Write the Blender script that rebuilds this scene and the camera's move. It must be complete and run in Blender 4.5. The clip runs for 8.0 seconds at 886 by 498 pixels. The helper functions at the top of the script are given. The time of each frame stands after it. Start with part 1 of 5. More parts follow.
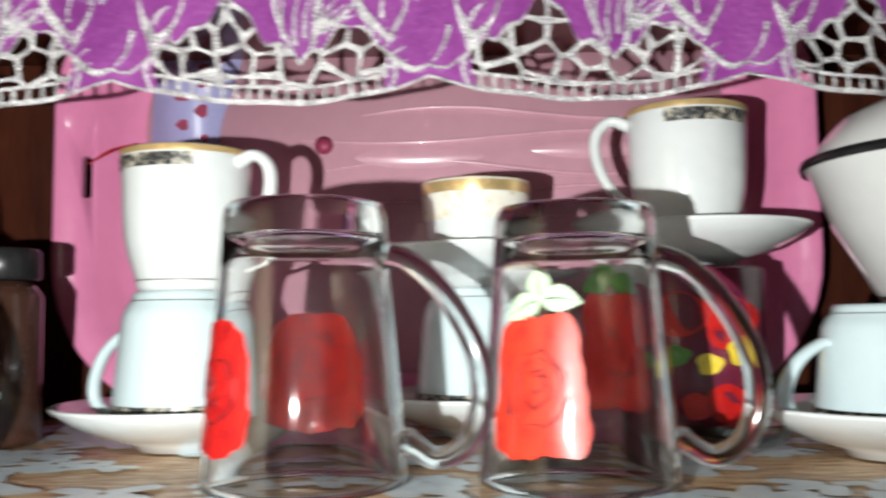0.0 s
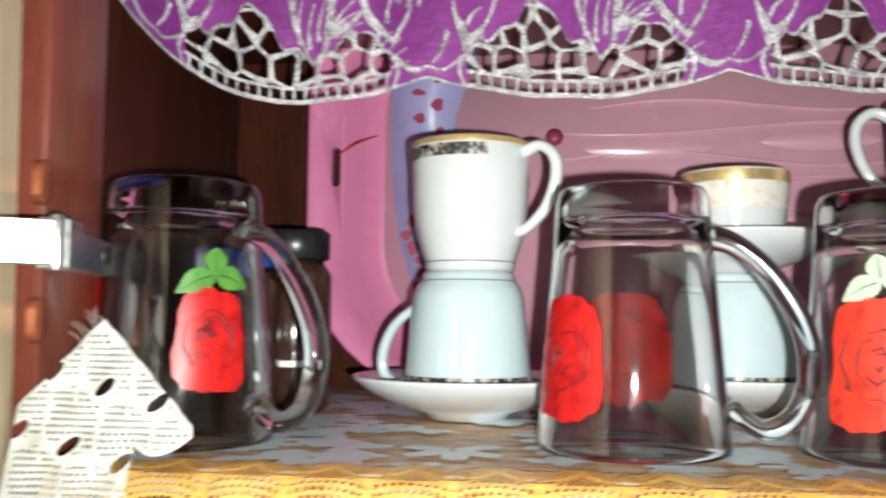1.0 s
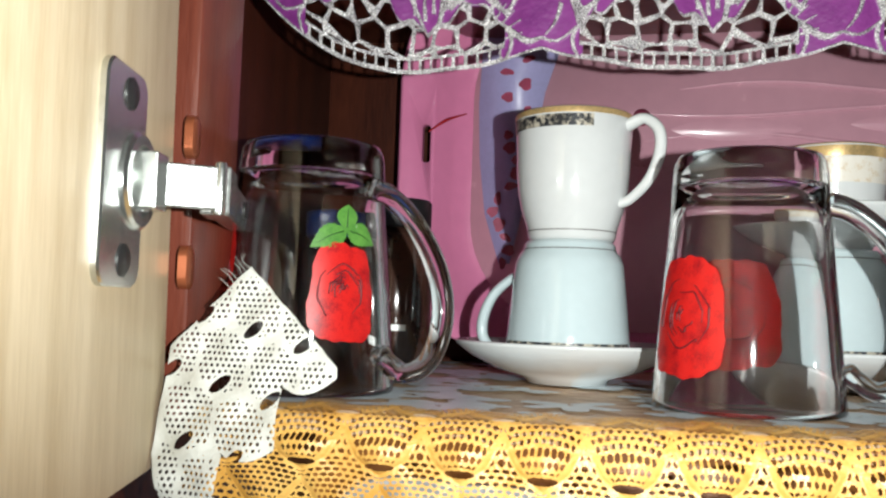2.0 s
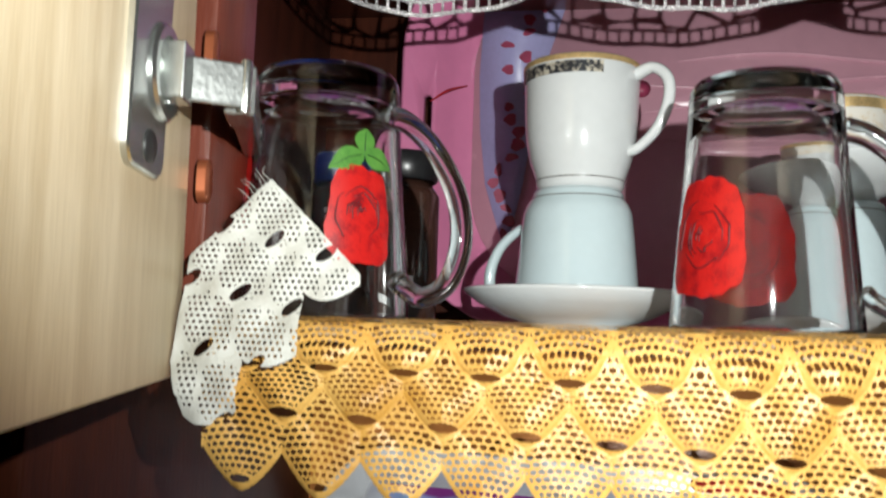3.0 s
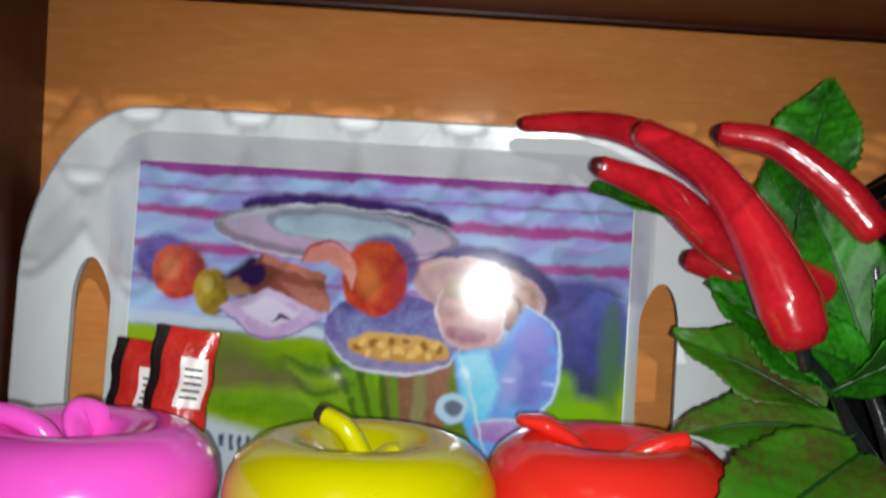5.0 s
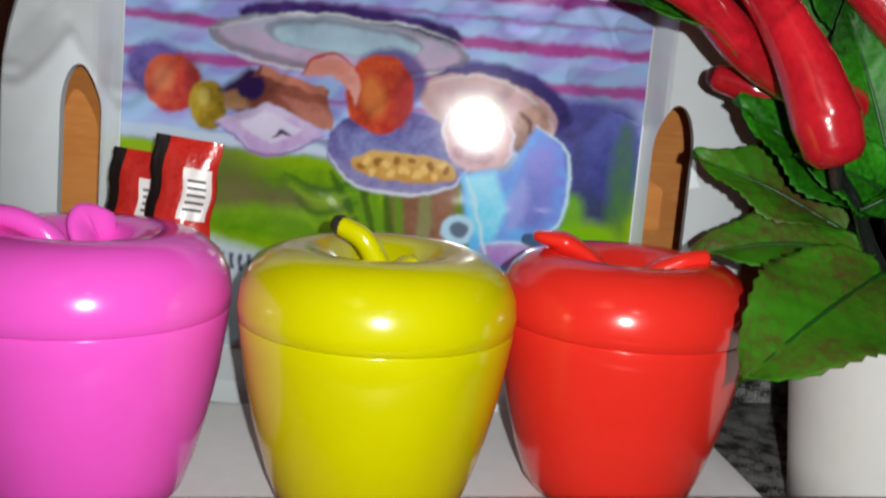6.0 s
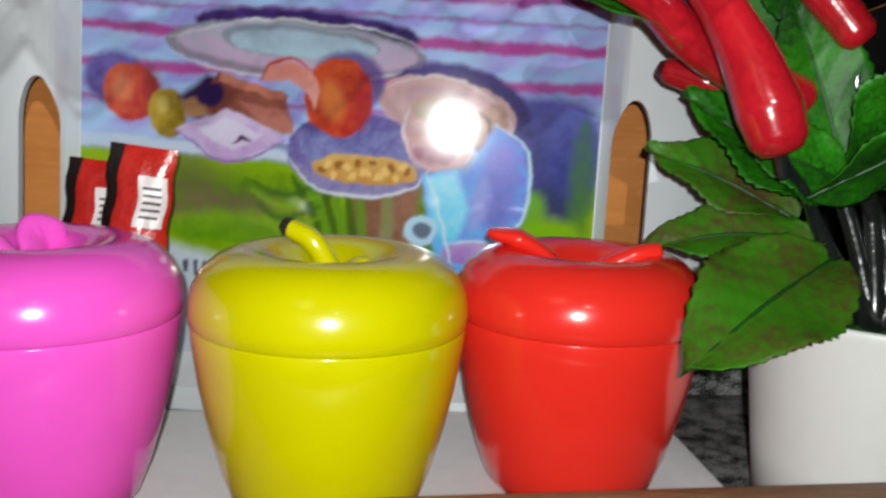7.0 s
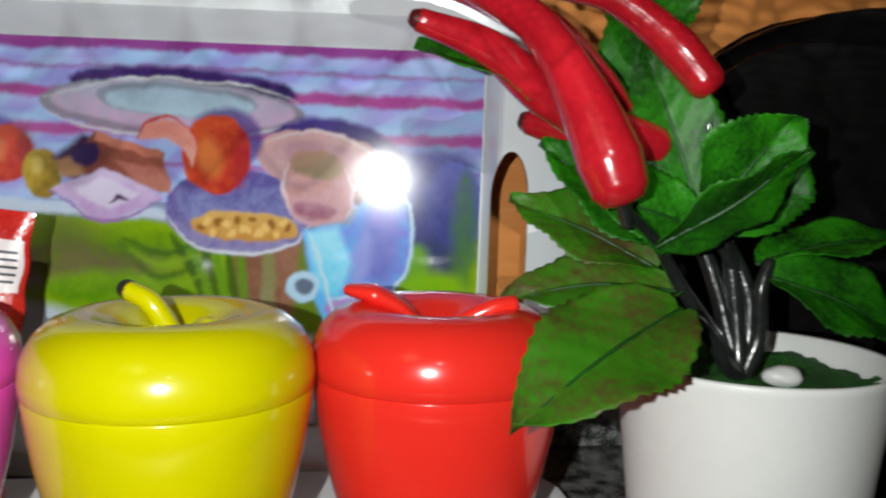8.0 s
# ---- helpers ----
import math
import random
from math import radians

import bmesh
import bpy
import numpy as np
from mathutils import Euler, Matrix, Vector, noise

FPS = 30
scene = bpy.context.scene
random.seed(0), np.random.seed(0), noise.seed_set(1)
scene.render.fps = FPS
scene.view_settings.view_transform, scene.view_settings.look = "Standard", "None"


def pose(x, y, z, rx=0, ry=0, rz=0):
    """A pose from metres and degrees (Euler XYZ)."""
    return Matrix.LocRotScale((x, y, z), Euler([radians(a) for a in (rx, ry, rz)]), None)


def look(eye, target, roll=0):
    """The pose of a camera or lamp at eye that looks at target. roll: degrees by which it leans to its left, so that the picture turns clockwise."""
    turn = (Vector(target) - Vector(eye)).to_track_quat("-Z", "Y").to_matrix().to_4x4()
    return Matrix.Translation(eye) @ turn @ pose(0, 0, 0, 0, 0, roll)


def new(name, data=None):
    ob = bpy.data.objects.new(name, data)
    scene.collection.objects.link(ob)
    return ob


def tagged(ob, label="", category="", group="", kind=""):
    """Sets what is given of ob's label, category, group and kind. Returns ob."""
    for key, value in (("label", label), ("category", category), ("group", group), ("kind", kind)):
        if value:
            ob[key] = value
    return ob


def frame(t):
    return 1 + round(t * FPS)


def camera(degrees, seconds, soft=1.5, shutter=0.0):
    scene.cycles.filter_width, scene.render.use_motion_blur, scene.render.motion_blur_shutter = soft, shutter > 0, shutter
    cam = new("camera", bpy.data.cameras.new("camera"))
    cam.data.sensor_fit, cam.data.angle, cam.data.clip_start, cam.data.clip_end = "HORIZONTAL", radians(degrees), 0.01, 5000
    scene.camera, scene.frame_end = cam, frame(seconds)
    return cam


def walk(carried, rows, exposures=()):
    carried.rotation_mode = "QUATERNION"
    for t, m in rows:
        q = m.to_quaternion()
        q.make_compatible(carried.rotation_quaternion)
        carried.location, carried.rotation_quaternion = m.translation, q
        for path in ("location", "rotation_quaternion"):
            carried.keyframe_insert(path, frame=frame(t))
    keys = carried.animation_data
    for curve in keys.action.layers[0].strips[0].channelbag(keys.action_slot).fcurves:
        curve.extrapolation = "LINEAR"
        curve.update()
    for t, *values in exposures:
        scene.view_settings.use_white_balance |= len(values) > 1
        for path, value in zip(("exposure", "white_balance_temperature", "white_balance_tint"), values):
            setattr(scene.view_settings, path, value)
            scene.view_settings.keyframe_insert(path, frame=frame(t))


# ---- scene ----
cam = camera(52.4, 8.0, soft=2.2, shutter=0.55)

PATH = [
    (0, (0.083, 0.0171, 0.4775), (0.0732, 2.0108, 0.6351), -0.7),
    (0.5, (0.0155, 0.0028, 0.4763), (-0.0883, 1.9931, 0.6431), -0.18),
    (1, (-0.02, -0.0208, 0.4692), (-0.2642, 1.9589, 0.615), 0.58),
    (1.5, (-0.0442, -0.0372, 0.4692), (-0.3765, 1.9301, 0.6086), 1.43),
    (1.7, (-0.0498, -0.0402, 0.4615), (-0.3918, 1.9249, 0.5950), 1.73),
    (2.8, (-0.0715, -0.0420, 0.4170), (-0.3740, 1.9238, 0.5760), 2.4),
    (3, (-0.0748, -0.0375, 0.3985), (-0.3660, 1.9268, 0.5940), 2.0),
    (3.2, (-0.0785, -0.0330, 0.3765), (-0.3245, 1.9362, 0.5930), 1.46),
    (3.5, (-0.0709, -0.0273, 0.3411), (-0.2664, 1.9493, 0.575), 1.04),
    (3.8, (-0.0595, -0.0109, 0.3070), (-0.1800, 1.9764, 0.4850), 0.85),
    (4, (-0.0553, 0.0077, 0.2848), (-0.1237, 1.9995, 0.4525), 0.71),
    (4.2, (-0.0515, 0.0375, 0.2585), (-0.0738, 2.0307, 0.4222), 1.2),
    (5.3, (-0.0702, 0.1290, 0.2168), (0.0847, 2.1263, 0.1359), 2.80),
    (5.5, (-0.0771, 0.1305, 0.2131), (0.0938, 2.119, 0.0828), 2.89),
    (5.7, (-0.0793, 0.1337, 0.2050), (0.1005, 2.1147, -0.0040), 3.40),
    (6, (-0.0828, 0.138, 0.1996), (0.1192, 2.0987, -0.1393), 4.03),
    (6.5, (-0.0811, 0.1358, 0.1985), (0.1268, 2.0902, -0.1722), 3.52),
    (7, (-0.061, 0.1344, 0.1987), (0.1479, 2.096, -0.1308), 2.44),
    (7.5, (-0.033, 0.1365, 0.2063), (0.2037, 2.1054, -0.0534), 1.57),
    (8, (-0.0002, 0.1342, 0.2034), (0.261, 2.1046, -0.0181), 1.28),
]
EXPOSURES = [(0, 0.34), (0.5, 0.27), (1.5, -0.07), (3.0, -0.33), (3.5, -0.48), (4.0, -0.12), (5.5, 0.2), (6.5, 0.14), (8.0, 0.24)]
walk(cam, [(r[0], look(*r[1:])) for r in PATH], EXPOSURES)

# ---------------------------------------------------------------- light
world = bpy.data.worlds.new("world")
scene.world = world
world.use_nodes = True
world.node_tree.nodes["Background"].inputs[0].default_value = (0.55, 0.6, 0.7, 1)
world.node_tree.nodes["Background"].inputs[1].default_value = 0.004


def torch(name, eye, target, watts, cone, wide=1.0):
    """A small bright lamp, the hand-held torch by which the cupboard is seen."""
    lamp = bpy.data.lights.new(name, "SPOT")
    lamp.energy, lamp.color = watts, (0.965, 1.0, 0.97)
    lamp.spot_size, lamp.spot_blend, lamp.shadow_soft_size = radians(cone), 0.9, 0.0032
    ob = new(name, lamp)
    ob.matrix_world = look(eye, target) @ Matrix.Diagonal((wide, 1, 1, 1))
    return ob


torch("torch_upper", (-0.002, -0.035, 0.458), (-0.03, 0.6, 0.645), 18, 102, 1.5)
torch("torch_lower", (-0.062, 0.095, 0.217), (0.01, 0.7, 0.090), 8.7, 106)


# ---------------------------------------------------------------- materials
def mat(name, color, rough=0.5, metal=0.0, vary=0.12, scale=30.0, bump=0.0, bump_scale=200.0, coat=0.0,
        stretch=(1, 1, 1), second=None, spread=(0.35, 0.65), glass=False, random_tint=0.0, sheen=0.0, spec=0.5):
    """A surface with two scales of colour variation, some bump and uneven gloss."""
    m = bpy.data.materials.new(name)
    m.use_nodes = True
    nt = m.node_tree
    b = nt.nodes["Principled BSDF"]
    b.inputs["Metallic"].default_value = metal
    b.inputs["Coat Weight"].default_value = coat
    b.inputs["Coat Roughness"].default_value = 0.06
    b.inputs["Specular IOR Level"].default_value = spec
    b.inputs["Sheen Weight"].default_value = sheen
    if glass:
        b.inputs["Transmission Weight"].default_value = 1.0
        b.inputs["IOR"].default_value = 1.46
        b.inputs["Base Color"].default_value = (*color, 1)
        b.inputs["Roughness"].default_value = rough
        b.inputs["Coat Weight"].default_value = 0.35
        b.inputs["Coat Roughness"].default_value = 0.07
        return m
    tc = nt.nodes.new("ShaderNodeTexCoord")
    mp = nt.nodes.new("ShaderNodeMapping")
    mp.inputs["Scale"].default_value = stretch
    nt.links.new(tc.outputs["Object"], mp.inputs[0])
    big, fine = nt.nodes.new("ShaderNodeTexNoise"), nt.nodes.new("ShaderNodeTexNoise")
    for n, s, d in ((big, scale, 3.0), (fine, scale * 9, 4.0)):
        n.inputs["Scale"].default_value, n.inputs["Detail"].default_value = s, d
        nt.links.new(mp.outputs[0], n.inputs["Vector"])
    mixn = nt.nodes.new("ShaderNodeMix")
    mixn.data_type = "FLOAT"
    mixn.inputs[0].default_value = 0.4
    nt.links.new(big.outputs["Fac"], mixn.inputs[2])
    nt.links.new(fine.outputs["Fac"], mixn.inputs[3])
    ramp = nt.nodes.new("ShaderNodeValToRGB")
    ramp.color_ramp.elements[0].position, ramp.color_ramp.elements[1].position = spread
    lo = second or tuple(c * (1 - vary) for c in color)
    hi = color if second else tuple(min(1, c * (1 + vary)) for c in color)
    ramp.color_ramp.elements[0].color, ramp.color_ramp.elements[1].color = (*lo, 1), (*hi, 1)
    nt.links.new(mixn.outputs[0], ramp.inputs[0])
    out = ramp.outputs[0]
    if random_tint:
        info = nt.nodes.new("ShaderNodeObjectInfo")
        hsv = nt.nodes.new("ShaderNodeHueSaturation")
        rng = nt.nodes.new("ShaderNodeMapRange")
        rng.inputs[3].default_value, rng.inputs[4].default_value = 1 - random_tint, 1 + random_tint
        nt.links.new(info.outputs["Random"], rng.inputs[0])
        nt.links.new(rng.outputs[0], hsv.inputs["Value"])
        nt.links.new(out, hsv.inputs["Color"])
        out = hsv.outputs[0]
    nt.links.new(out, b.inputs["Base Color"])
    rr = nt.nodes.new("ShaderNodeMapRange")
    rr.inputs[3].default_value, rr.inputs[4].default_value = max(0, rough - 0.06), min(1, rough + 0.06)
    nt.links.new(fine.outputs["Fac"], rr.inputs[0])
    nt.links.new(rr.outputs[0], b.inputs["Roughness"])
    if bump:
        bn = nt.nodes.new("ShaderNodeTexNoise")
        bn.inputs["Scale"].default_value, bn.inputs["Detail"].default_value = bump_scale, 4
        nt.links.new(mp.outputs[0], bn.inputs["Vector"])
        bp = nt.nodes.new("ShaderNodeBump")
        bp.inputs["Strength"].default_value, bp.inputs["Distance"].default_value = bump, 0.002
        nt.links.new(bn.outputs["Fac"], bp.inputs["Height"])
        nt.links.new(bp.outputs[0], b.inputs["Normal"])
    return m


M_PORCELAIN = mat("white_porcelain", (0.67, 0.69, 0.69), 0.12, vary=0.03, scale=12, coat=0.6)
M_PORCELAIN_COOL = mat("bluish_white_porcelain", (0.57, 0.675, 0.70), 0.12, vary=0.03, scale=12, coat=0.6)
M_GOLD = mat("gold_rim", (0.74, 0.52, 0.24), 0.3, metal=0.55, vary=0.25, scale=90)
M_BLACK_BAND = mat("black_pattern", (0.55, 0.5, 0.4), 0.3, second=(0.012, 0.014, 0.02), scale=230, spread=(0.5, 0.58))
M_BEIGE_BAND = mat("beige_pattern", (0.78, 0.74, 0.66), 0.25, second=(0.62, 0.47, 0.27), scale=160, spread=(0.34, 0.46))
M_LINE = mat("dark_line", (0.08, 0.07, 0.06), 0.4)
M_GLASS = mat("clear_glass", (1.0, 1.0, 1.0), 0.015, glass=True)
M_ROSE = mat("red_rose_print", (0.50, 0.013, 0.011), 0.35, coat=0.4, spec=0.25, second=(0.23, 0.005, 0.009), scale=120, spread=(0.34, 0.52))
M_ROSE_ORANGE = mat("orange_red_rose_print", (0.55, 0.034, 0.016), 0.35, coat=0.4, spec=0.25, second=(0.30, 0.010, 0.010), scale=120, spread=(0.32, 0.5))
M_ROSE_LINE = mat("dark_petal_line", (0.12, 0.006, 0.01), 0.5)
M_PRINT_GREEN = mat("green_leaf_print", (0.11, 0.28, 0.05), 0.35, coat=0.4, spec=0.2, second=(0.05, 0.16, 0.03), scale=120)
M_PRINT_PALE = mat("pale_leaf_print", (0.42, 0.56, 0.38), 0.35, coat=0.4, spec=0.2, vary=0.15, scale=120)
M_PRINT_WHITE = mat("white_print", (0.75, 0.76, 0.74), 0.4)
M_DARKWOOD = mat("dark_red_brown_wood", (0.085, 0.020, 0.009), 0.46, spec=0.3, second=(0.042, 0.010, 0.0055), scale=9, stretch=(5, 5, 0.6), bump=0.12, bump_scale=120)
M_POST = mat("red_brown_wood", (0.17, 0.04, 0.022), 0.32, second=(0.10, 0.022, 0.013), scale=9, stretch=(5, 5, 0.6), bump=0.1, bump_scale=120, coat=0.15)
M_BACKWOOD = mat("orange_varnished_plywood", (0.74, 0.295, 0.085), 0.26, second=(0.60, 0.215, 0.055), scale=6, stretch=(0.7, 3, 4), bump=0.06, bump_scale=150, coat=0.3)
M_LIP = mat("brown_worn_wood", (0.30, 0.155, 0.075), 0.5, second=(0.15, 0.07, 0.035), scale=22, stretch=(0.6, 4, 4), bump=0.3, bump_scale=140)
M_DOOR = mat("light_ash_laminate", (0.72, 0.60, 0.41), 0.42, second=(0.55, 0.43, 0.26), scale=13, stretch=(7, 7, 0.5), bump=0.05, bump_scale=200)
M_STEEL = mat("zinc_plated_steel", (0.62, 0.64, 0.62), 0.24, metal=0.95, vary=0.12, scale=60, bump=0.05)
M_SCREW = mat("dark_screw", (0.05, 0.05, 0.05), 0.45, metal=0.7)
# orange light on the wall screws is put into this base colour
M_SCREW_ORANGE_LIT = mat("orange_lit_screw", (0.42, 0.13, 0.06), 0.3, metal=0.7)
M_CLOTH = mat("brown_printed_oilcloth", (0.74, 0.57, 0.38), 0.4, second=(0.36, 0.15, 0.045), scale=42, stretch=(1.0, 6.5, 1), bump=0.1, bump_scale=300, spread=(0.42, 0.56))
M_PETAL = mat("pale_blue_petal_print", (0.80, 0.88, 0.91), 0.35, second=(0.60, 0.70, 0.75), scale=80)
M_LACE = mat("golden_yellow_lace_vinyl", (0.79, 0.48, 0.135), 0.36, second=(0.60, 0.30, 0.055), scale=28, bump=0.25, bump_scale=500)
M_LACE_WHITE = mat("cream_lace_vinyl", (0.61, 0.61, 0.57), 0.5, second=(0.50, 0.50, 0.45), scale=30, bump=0.25, bump_scale=500)
M_PURPLE = mat("purple_satin_cloth", (0.235, 0.040, 0.230), 0.4, second=(0.15, 0.020, 0.155), scale=22, bump=0.25, bump_scale=350, sheen=0.15)
M_SILVER = mat("silver_glitter_thread", (0.80, 0.78, 0.79), 0.27, second=(0.34, 0.32, 0.34), scale=150, metal=0.6, bump=1.0, bump_scale=700, spread=(0.38, 0.56))
M_PINK = mat("mauve_pink_plastic", (0.73, 0.39, 0.48), 0.25, vary=0.06, scale=7, coat=0.5)
M_PINK_RIM = mat("bright_pink_plastic", (0.80, 0.25, 0.45), 0.2, vary=0.06, scale=7, coat=0.6)
M_LILAC = mat("lilac_print", (0.42, 0.40, 0.68), 0.35, vary=0.08, scale=30)
M_LILAC_ROSE = mat("dull_red_print", (0.36, 0.05, 0.11), 0.4, vary=0.2, scale=90)
M_DARK = mat("black_plastic", (0.012, 0.012, 0.013), 0.3, vary=0.2)
M_BLUE = mat("blue_plastic", (0.02, 0.07, 0.32), 0.3, vary=0.15)
M_BROWNJAR = mat("dark_brown_glass", (0.045, 0.02, 0.014), 0.12, vary=0.2, coat=0.6)
M_ENAMEL = mat("white_enamel", (0.78, 0.78, 0.77), 0.15, vary=0.03, scale=9, coat=0.5)
M_MAROON = mat("maroon_glazed_print", (0.17, 0.018, 0.035), 0.22, second=(0.09, 0.012, 0.04), scale=60, coat=0.5)
M_YELLOW_PRINT = mat("yellow_print", (0.75, 0.55, 0.04), 0.4, vary=0.2, scale=90)
M_TRAY = mat("white_melamine", (0.70, 0.735, 0.77), 0.16, vary=0.03, scale=8, coat=0.6)
M_BOARD = mat("white_plastic", (0.85, 0.85, 0.86), 0.3, vary=0.04, scale=14, bump=0.04)
M_APPLE_P = mat("pink_plastic", (0.92, 0.10, 0.62), 0.2, vary=0.03, scale=8, coat=0.35)
M_APPLE_Y = mat("yellow_plastic", (0.60, 0.56, 0.0), 0.2, vary=0.03, scale=8, coat=0.35)
M_APPLE_R = mat("red_plastic", (0.82, 0.028, 0.018), 0.2, vary=0.03, scale=8, coat=0.35)
M_TIP = mat("dark_stem_tip", (0.02, 0.02, 0.012), 0.5)
M_CHILI = mat("glossy_red_chili_plastic", (0.48, 0.011, 0.020), 0.2, second=(0.33, 0.006, 0.013), scale=38, coat=0.6, bump=0.35, bump_scale=55)
M_CHILI_TIP = mat("dark_chili_tip", (0.06, 0.006, 0.008), 0.3)
M_STEM = mat("black_plastic_stem", (0.014, 0.016, 0.015), 0.25, vary=0.3, coat=0.5, bump=0.3, bump_scale=120)
M_LEAF = mat("green_silk_leaf", (0.022, 0.205, 0.004), 0.48, spec=0.3, second=(0.006, 0.055, 0.003), scale=42, bump=0.3, bump_scale=160, spread=(0.38, 0.62), random_tint=0.25)
M_LEAF_BROWN = mat("brown_tinged_green_leaf", (0.036, 0.165, 0.005), 0.48, spec=0.3, second=(0.075, 0.052, 0.014), scale=30, bump=0.3, bump_scale=160, spread=(0.36, 0.55))
M_VEIN = mat("dark_leaf_vein", (0.01, 0.06, 0.008), 0.45)
M_POT = mat("matte_white_ceramic", (0.79, 0.80, 0.78), 0.38, vary=0.025, scale=10)
M_MOSS = mat("green_moss_foam", (0.025, 0.16, 0.015), 0.7, second=(0.012, 0.07, 0.01), scale=90, bump=0.9, bump_scale=300)
M_STONE = mat("white_pebble", (0.72, 0.72, 0.7), 0.4, vary=0.1)
M_GRANITE = mat("grey_speckled_granite", (0.34, 0.34, 0.33), 0.25, second=(0.025, 0.028, 0.028), scale=75, coat=0.3, spread=(0.42, 0.56))
M_BLACKTRAY = mat("glossy_black_plastic", (0.008, 0.008, 0.008), 0.25, vary=0.3, scale=10, coat=0.4, bump=0.1, bump_scale=12)
M_PACK_RED = mat("red_foil_packet", (0.62, 0.03, 0.02), 0.24, second=(0.42, 0.012, 0.012), scale=50, coat=0.7, bump=0.9, bump_scale=70)
M_PACK_BLACK = mat("black_foil_packet", (0.014, 0.010, 0.010), 0.25, coat=0.6, bump=0.6, bump_scale=70)
M_PACK_WHITE = mat("white_packet_print", (0.72, 0.66, 0.66), 0.35, vary=0.08, scale=60)
M_INK = mat("dark_ink", (0.03, 0.03, 0.04), 0.5)
M_BISCUIT = mat("tan_paper", (0.5, 0.34, 0.14), 0.6, vary=0.2, scale=60)
M_WALL = mat("cream_wall_paint", (0.62, 0.58, 0.5), 0.7, vary=0.05, scale=3, bump=0.1)
M_FLOORTILE = mat("beige_floor", (0.42, 0.37, 0.31), 0.5, vary=0.1, scale=4)


# ---------------------------------------------------------------- mesh helpers
def finish(ob, m, smooth=True):
    for one in (m if isinstance(m, (list, tuple)) else [m]):
        ob.data.materials.append(one)
    if smooth:
        ob.data.polygons.foreach_set("use_smooth", [True] * len(ob.data.polygons))
    return ob


def mesh_of(bm, name):
    bmesh.ops.recalc_face_normals(bm, faces=bm.faces)
    me = bpy.data.meshes.new(name)
    bm.to_mesh(me)
    bm.free()
    return me


def thing(name, place, label, category, group="", turn=0.0, kind=""):
    ob = new(name)
    ob.empty_display_size = 0.01
    ob.matrix_world = pose(*place, 0, 0, turn)
    return tagged(ob, label, category, group, kind)


def part(name, bm, material, parent, label="", smooth=True):
    """One mesh under a thing or part, in its parent's coordinates."""
    ob = finish(new(name, mesh_of(bm, name)), material, smooth)
    ob.parent = parent
    return tagged(ob, label) if label else ob


def alone(name, bm, material, place, label, category, kind="", smooth=True, turn=0.0, group=""):
    ob = finish(new(name, mesh_of(bm, name)), material, smooth)
    ob.matrix_world = pose(*place, 0, 0, turn)
    return tagged(ob, label, category, group, kind)


def sharp(ob, degrees=35):
    """Keep hard edges hard on a smooth-shaded mesh."""
    bm = bmesh.new()
    bm.from_mesh(ob.data)
    for e in bm.edges:
        if len(e.link_faces) == 2 and e.calc_face_angle(0) > radians(degrees):
            e.smooth = False
    bm.to_mesh(ob.data)
    bm.free()
    return ob


def lathe(profile, n=56, bm=None, m=None, arc=(0, 360)):
    """Turns a profile of (radius, height) round the z axis."""
    bm = bm or bmesh.new()
    m = m or Matrix.Identity(4)
    full = arc == (0, 360)
    k = n if full else n + 1
    rings = []
    for r, z in profile:
        if r < 1e-6:
            rings.append([bm.verts.new(m @ Vector((0, 0, z)))] * k)
        else:
            rings.append([bm.verts.new(m @ Vector((r * math.cos(a), r * math.sin(a), z)))
                          for a in (radians(arc[0] + (arc[1] - arc[0]) * i / n) for i in range(k))])
    for a, b in zip(rings, rings[1:]):
        for i in range(n):
            j = (i + 1) % k
            quad = []
            for v in (a[i], a[j], b[j], b[i]):
                if v not in quad:
                    quad.append(v)
            if len(quad) > 2:
                bm.faces.new(quad)
    return bm


def smooth_path(points, steps=8):
    """A Catmull-Rom line through a few points."""
    pts = [Vector(p) for p in points]
    pts = [2 * pts[0] - pts[1]] + pts + [2 * pts[-1] - pts[-2]]
    line = []
    for a, b, c, d in zip(pts, pts[1:], pts[2:], pts[3:]):
        for i in range(steps):
            t = i / steps
            line.append(0.5 * (2 * b + (c - a) * t + (2 * a - 5 * b + 4 * c - d) * t * t + (3 * b - a - 3 * c + d) * t ** 3))
    line.append(pts[-2])
    return line


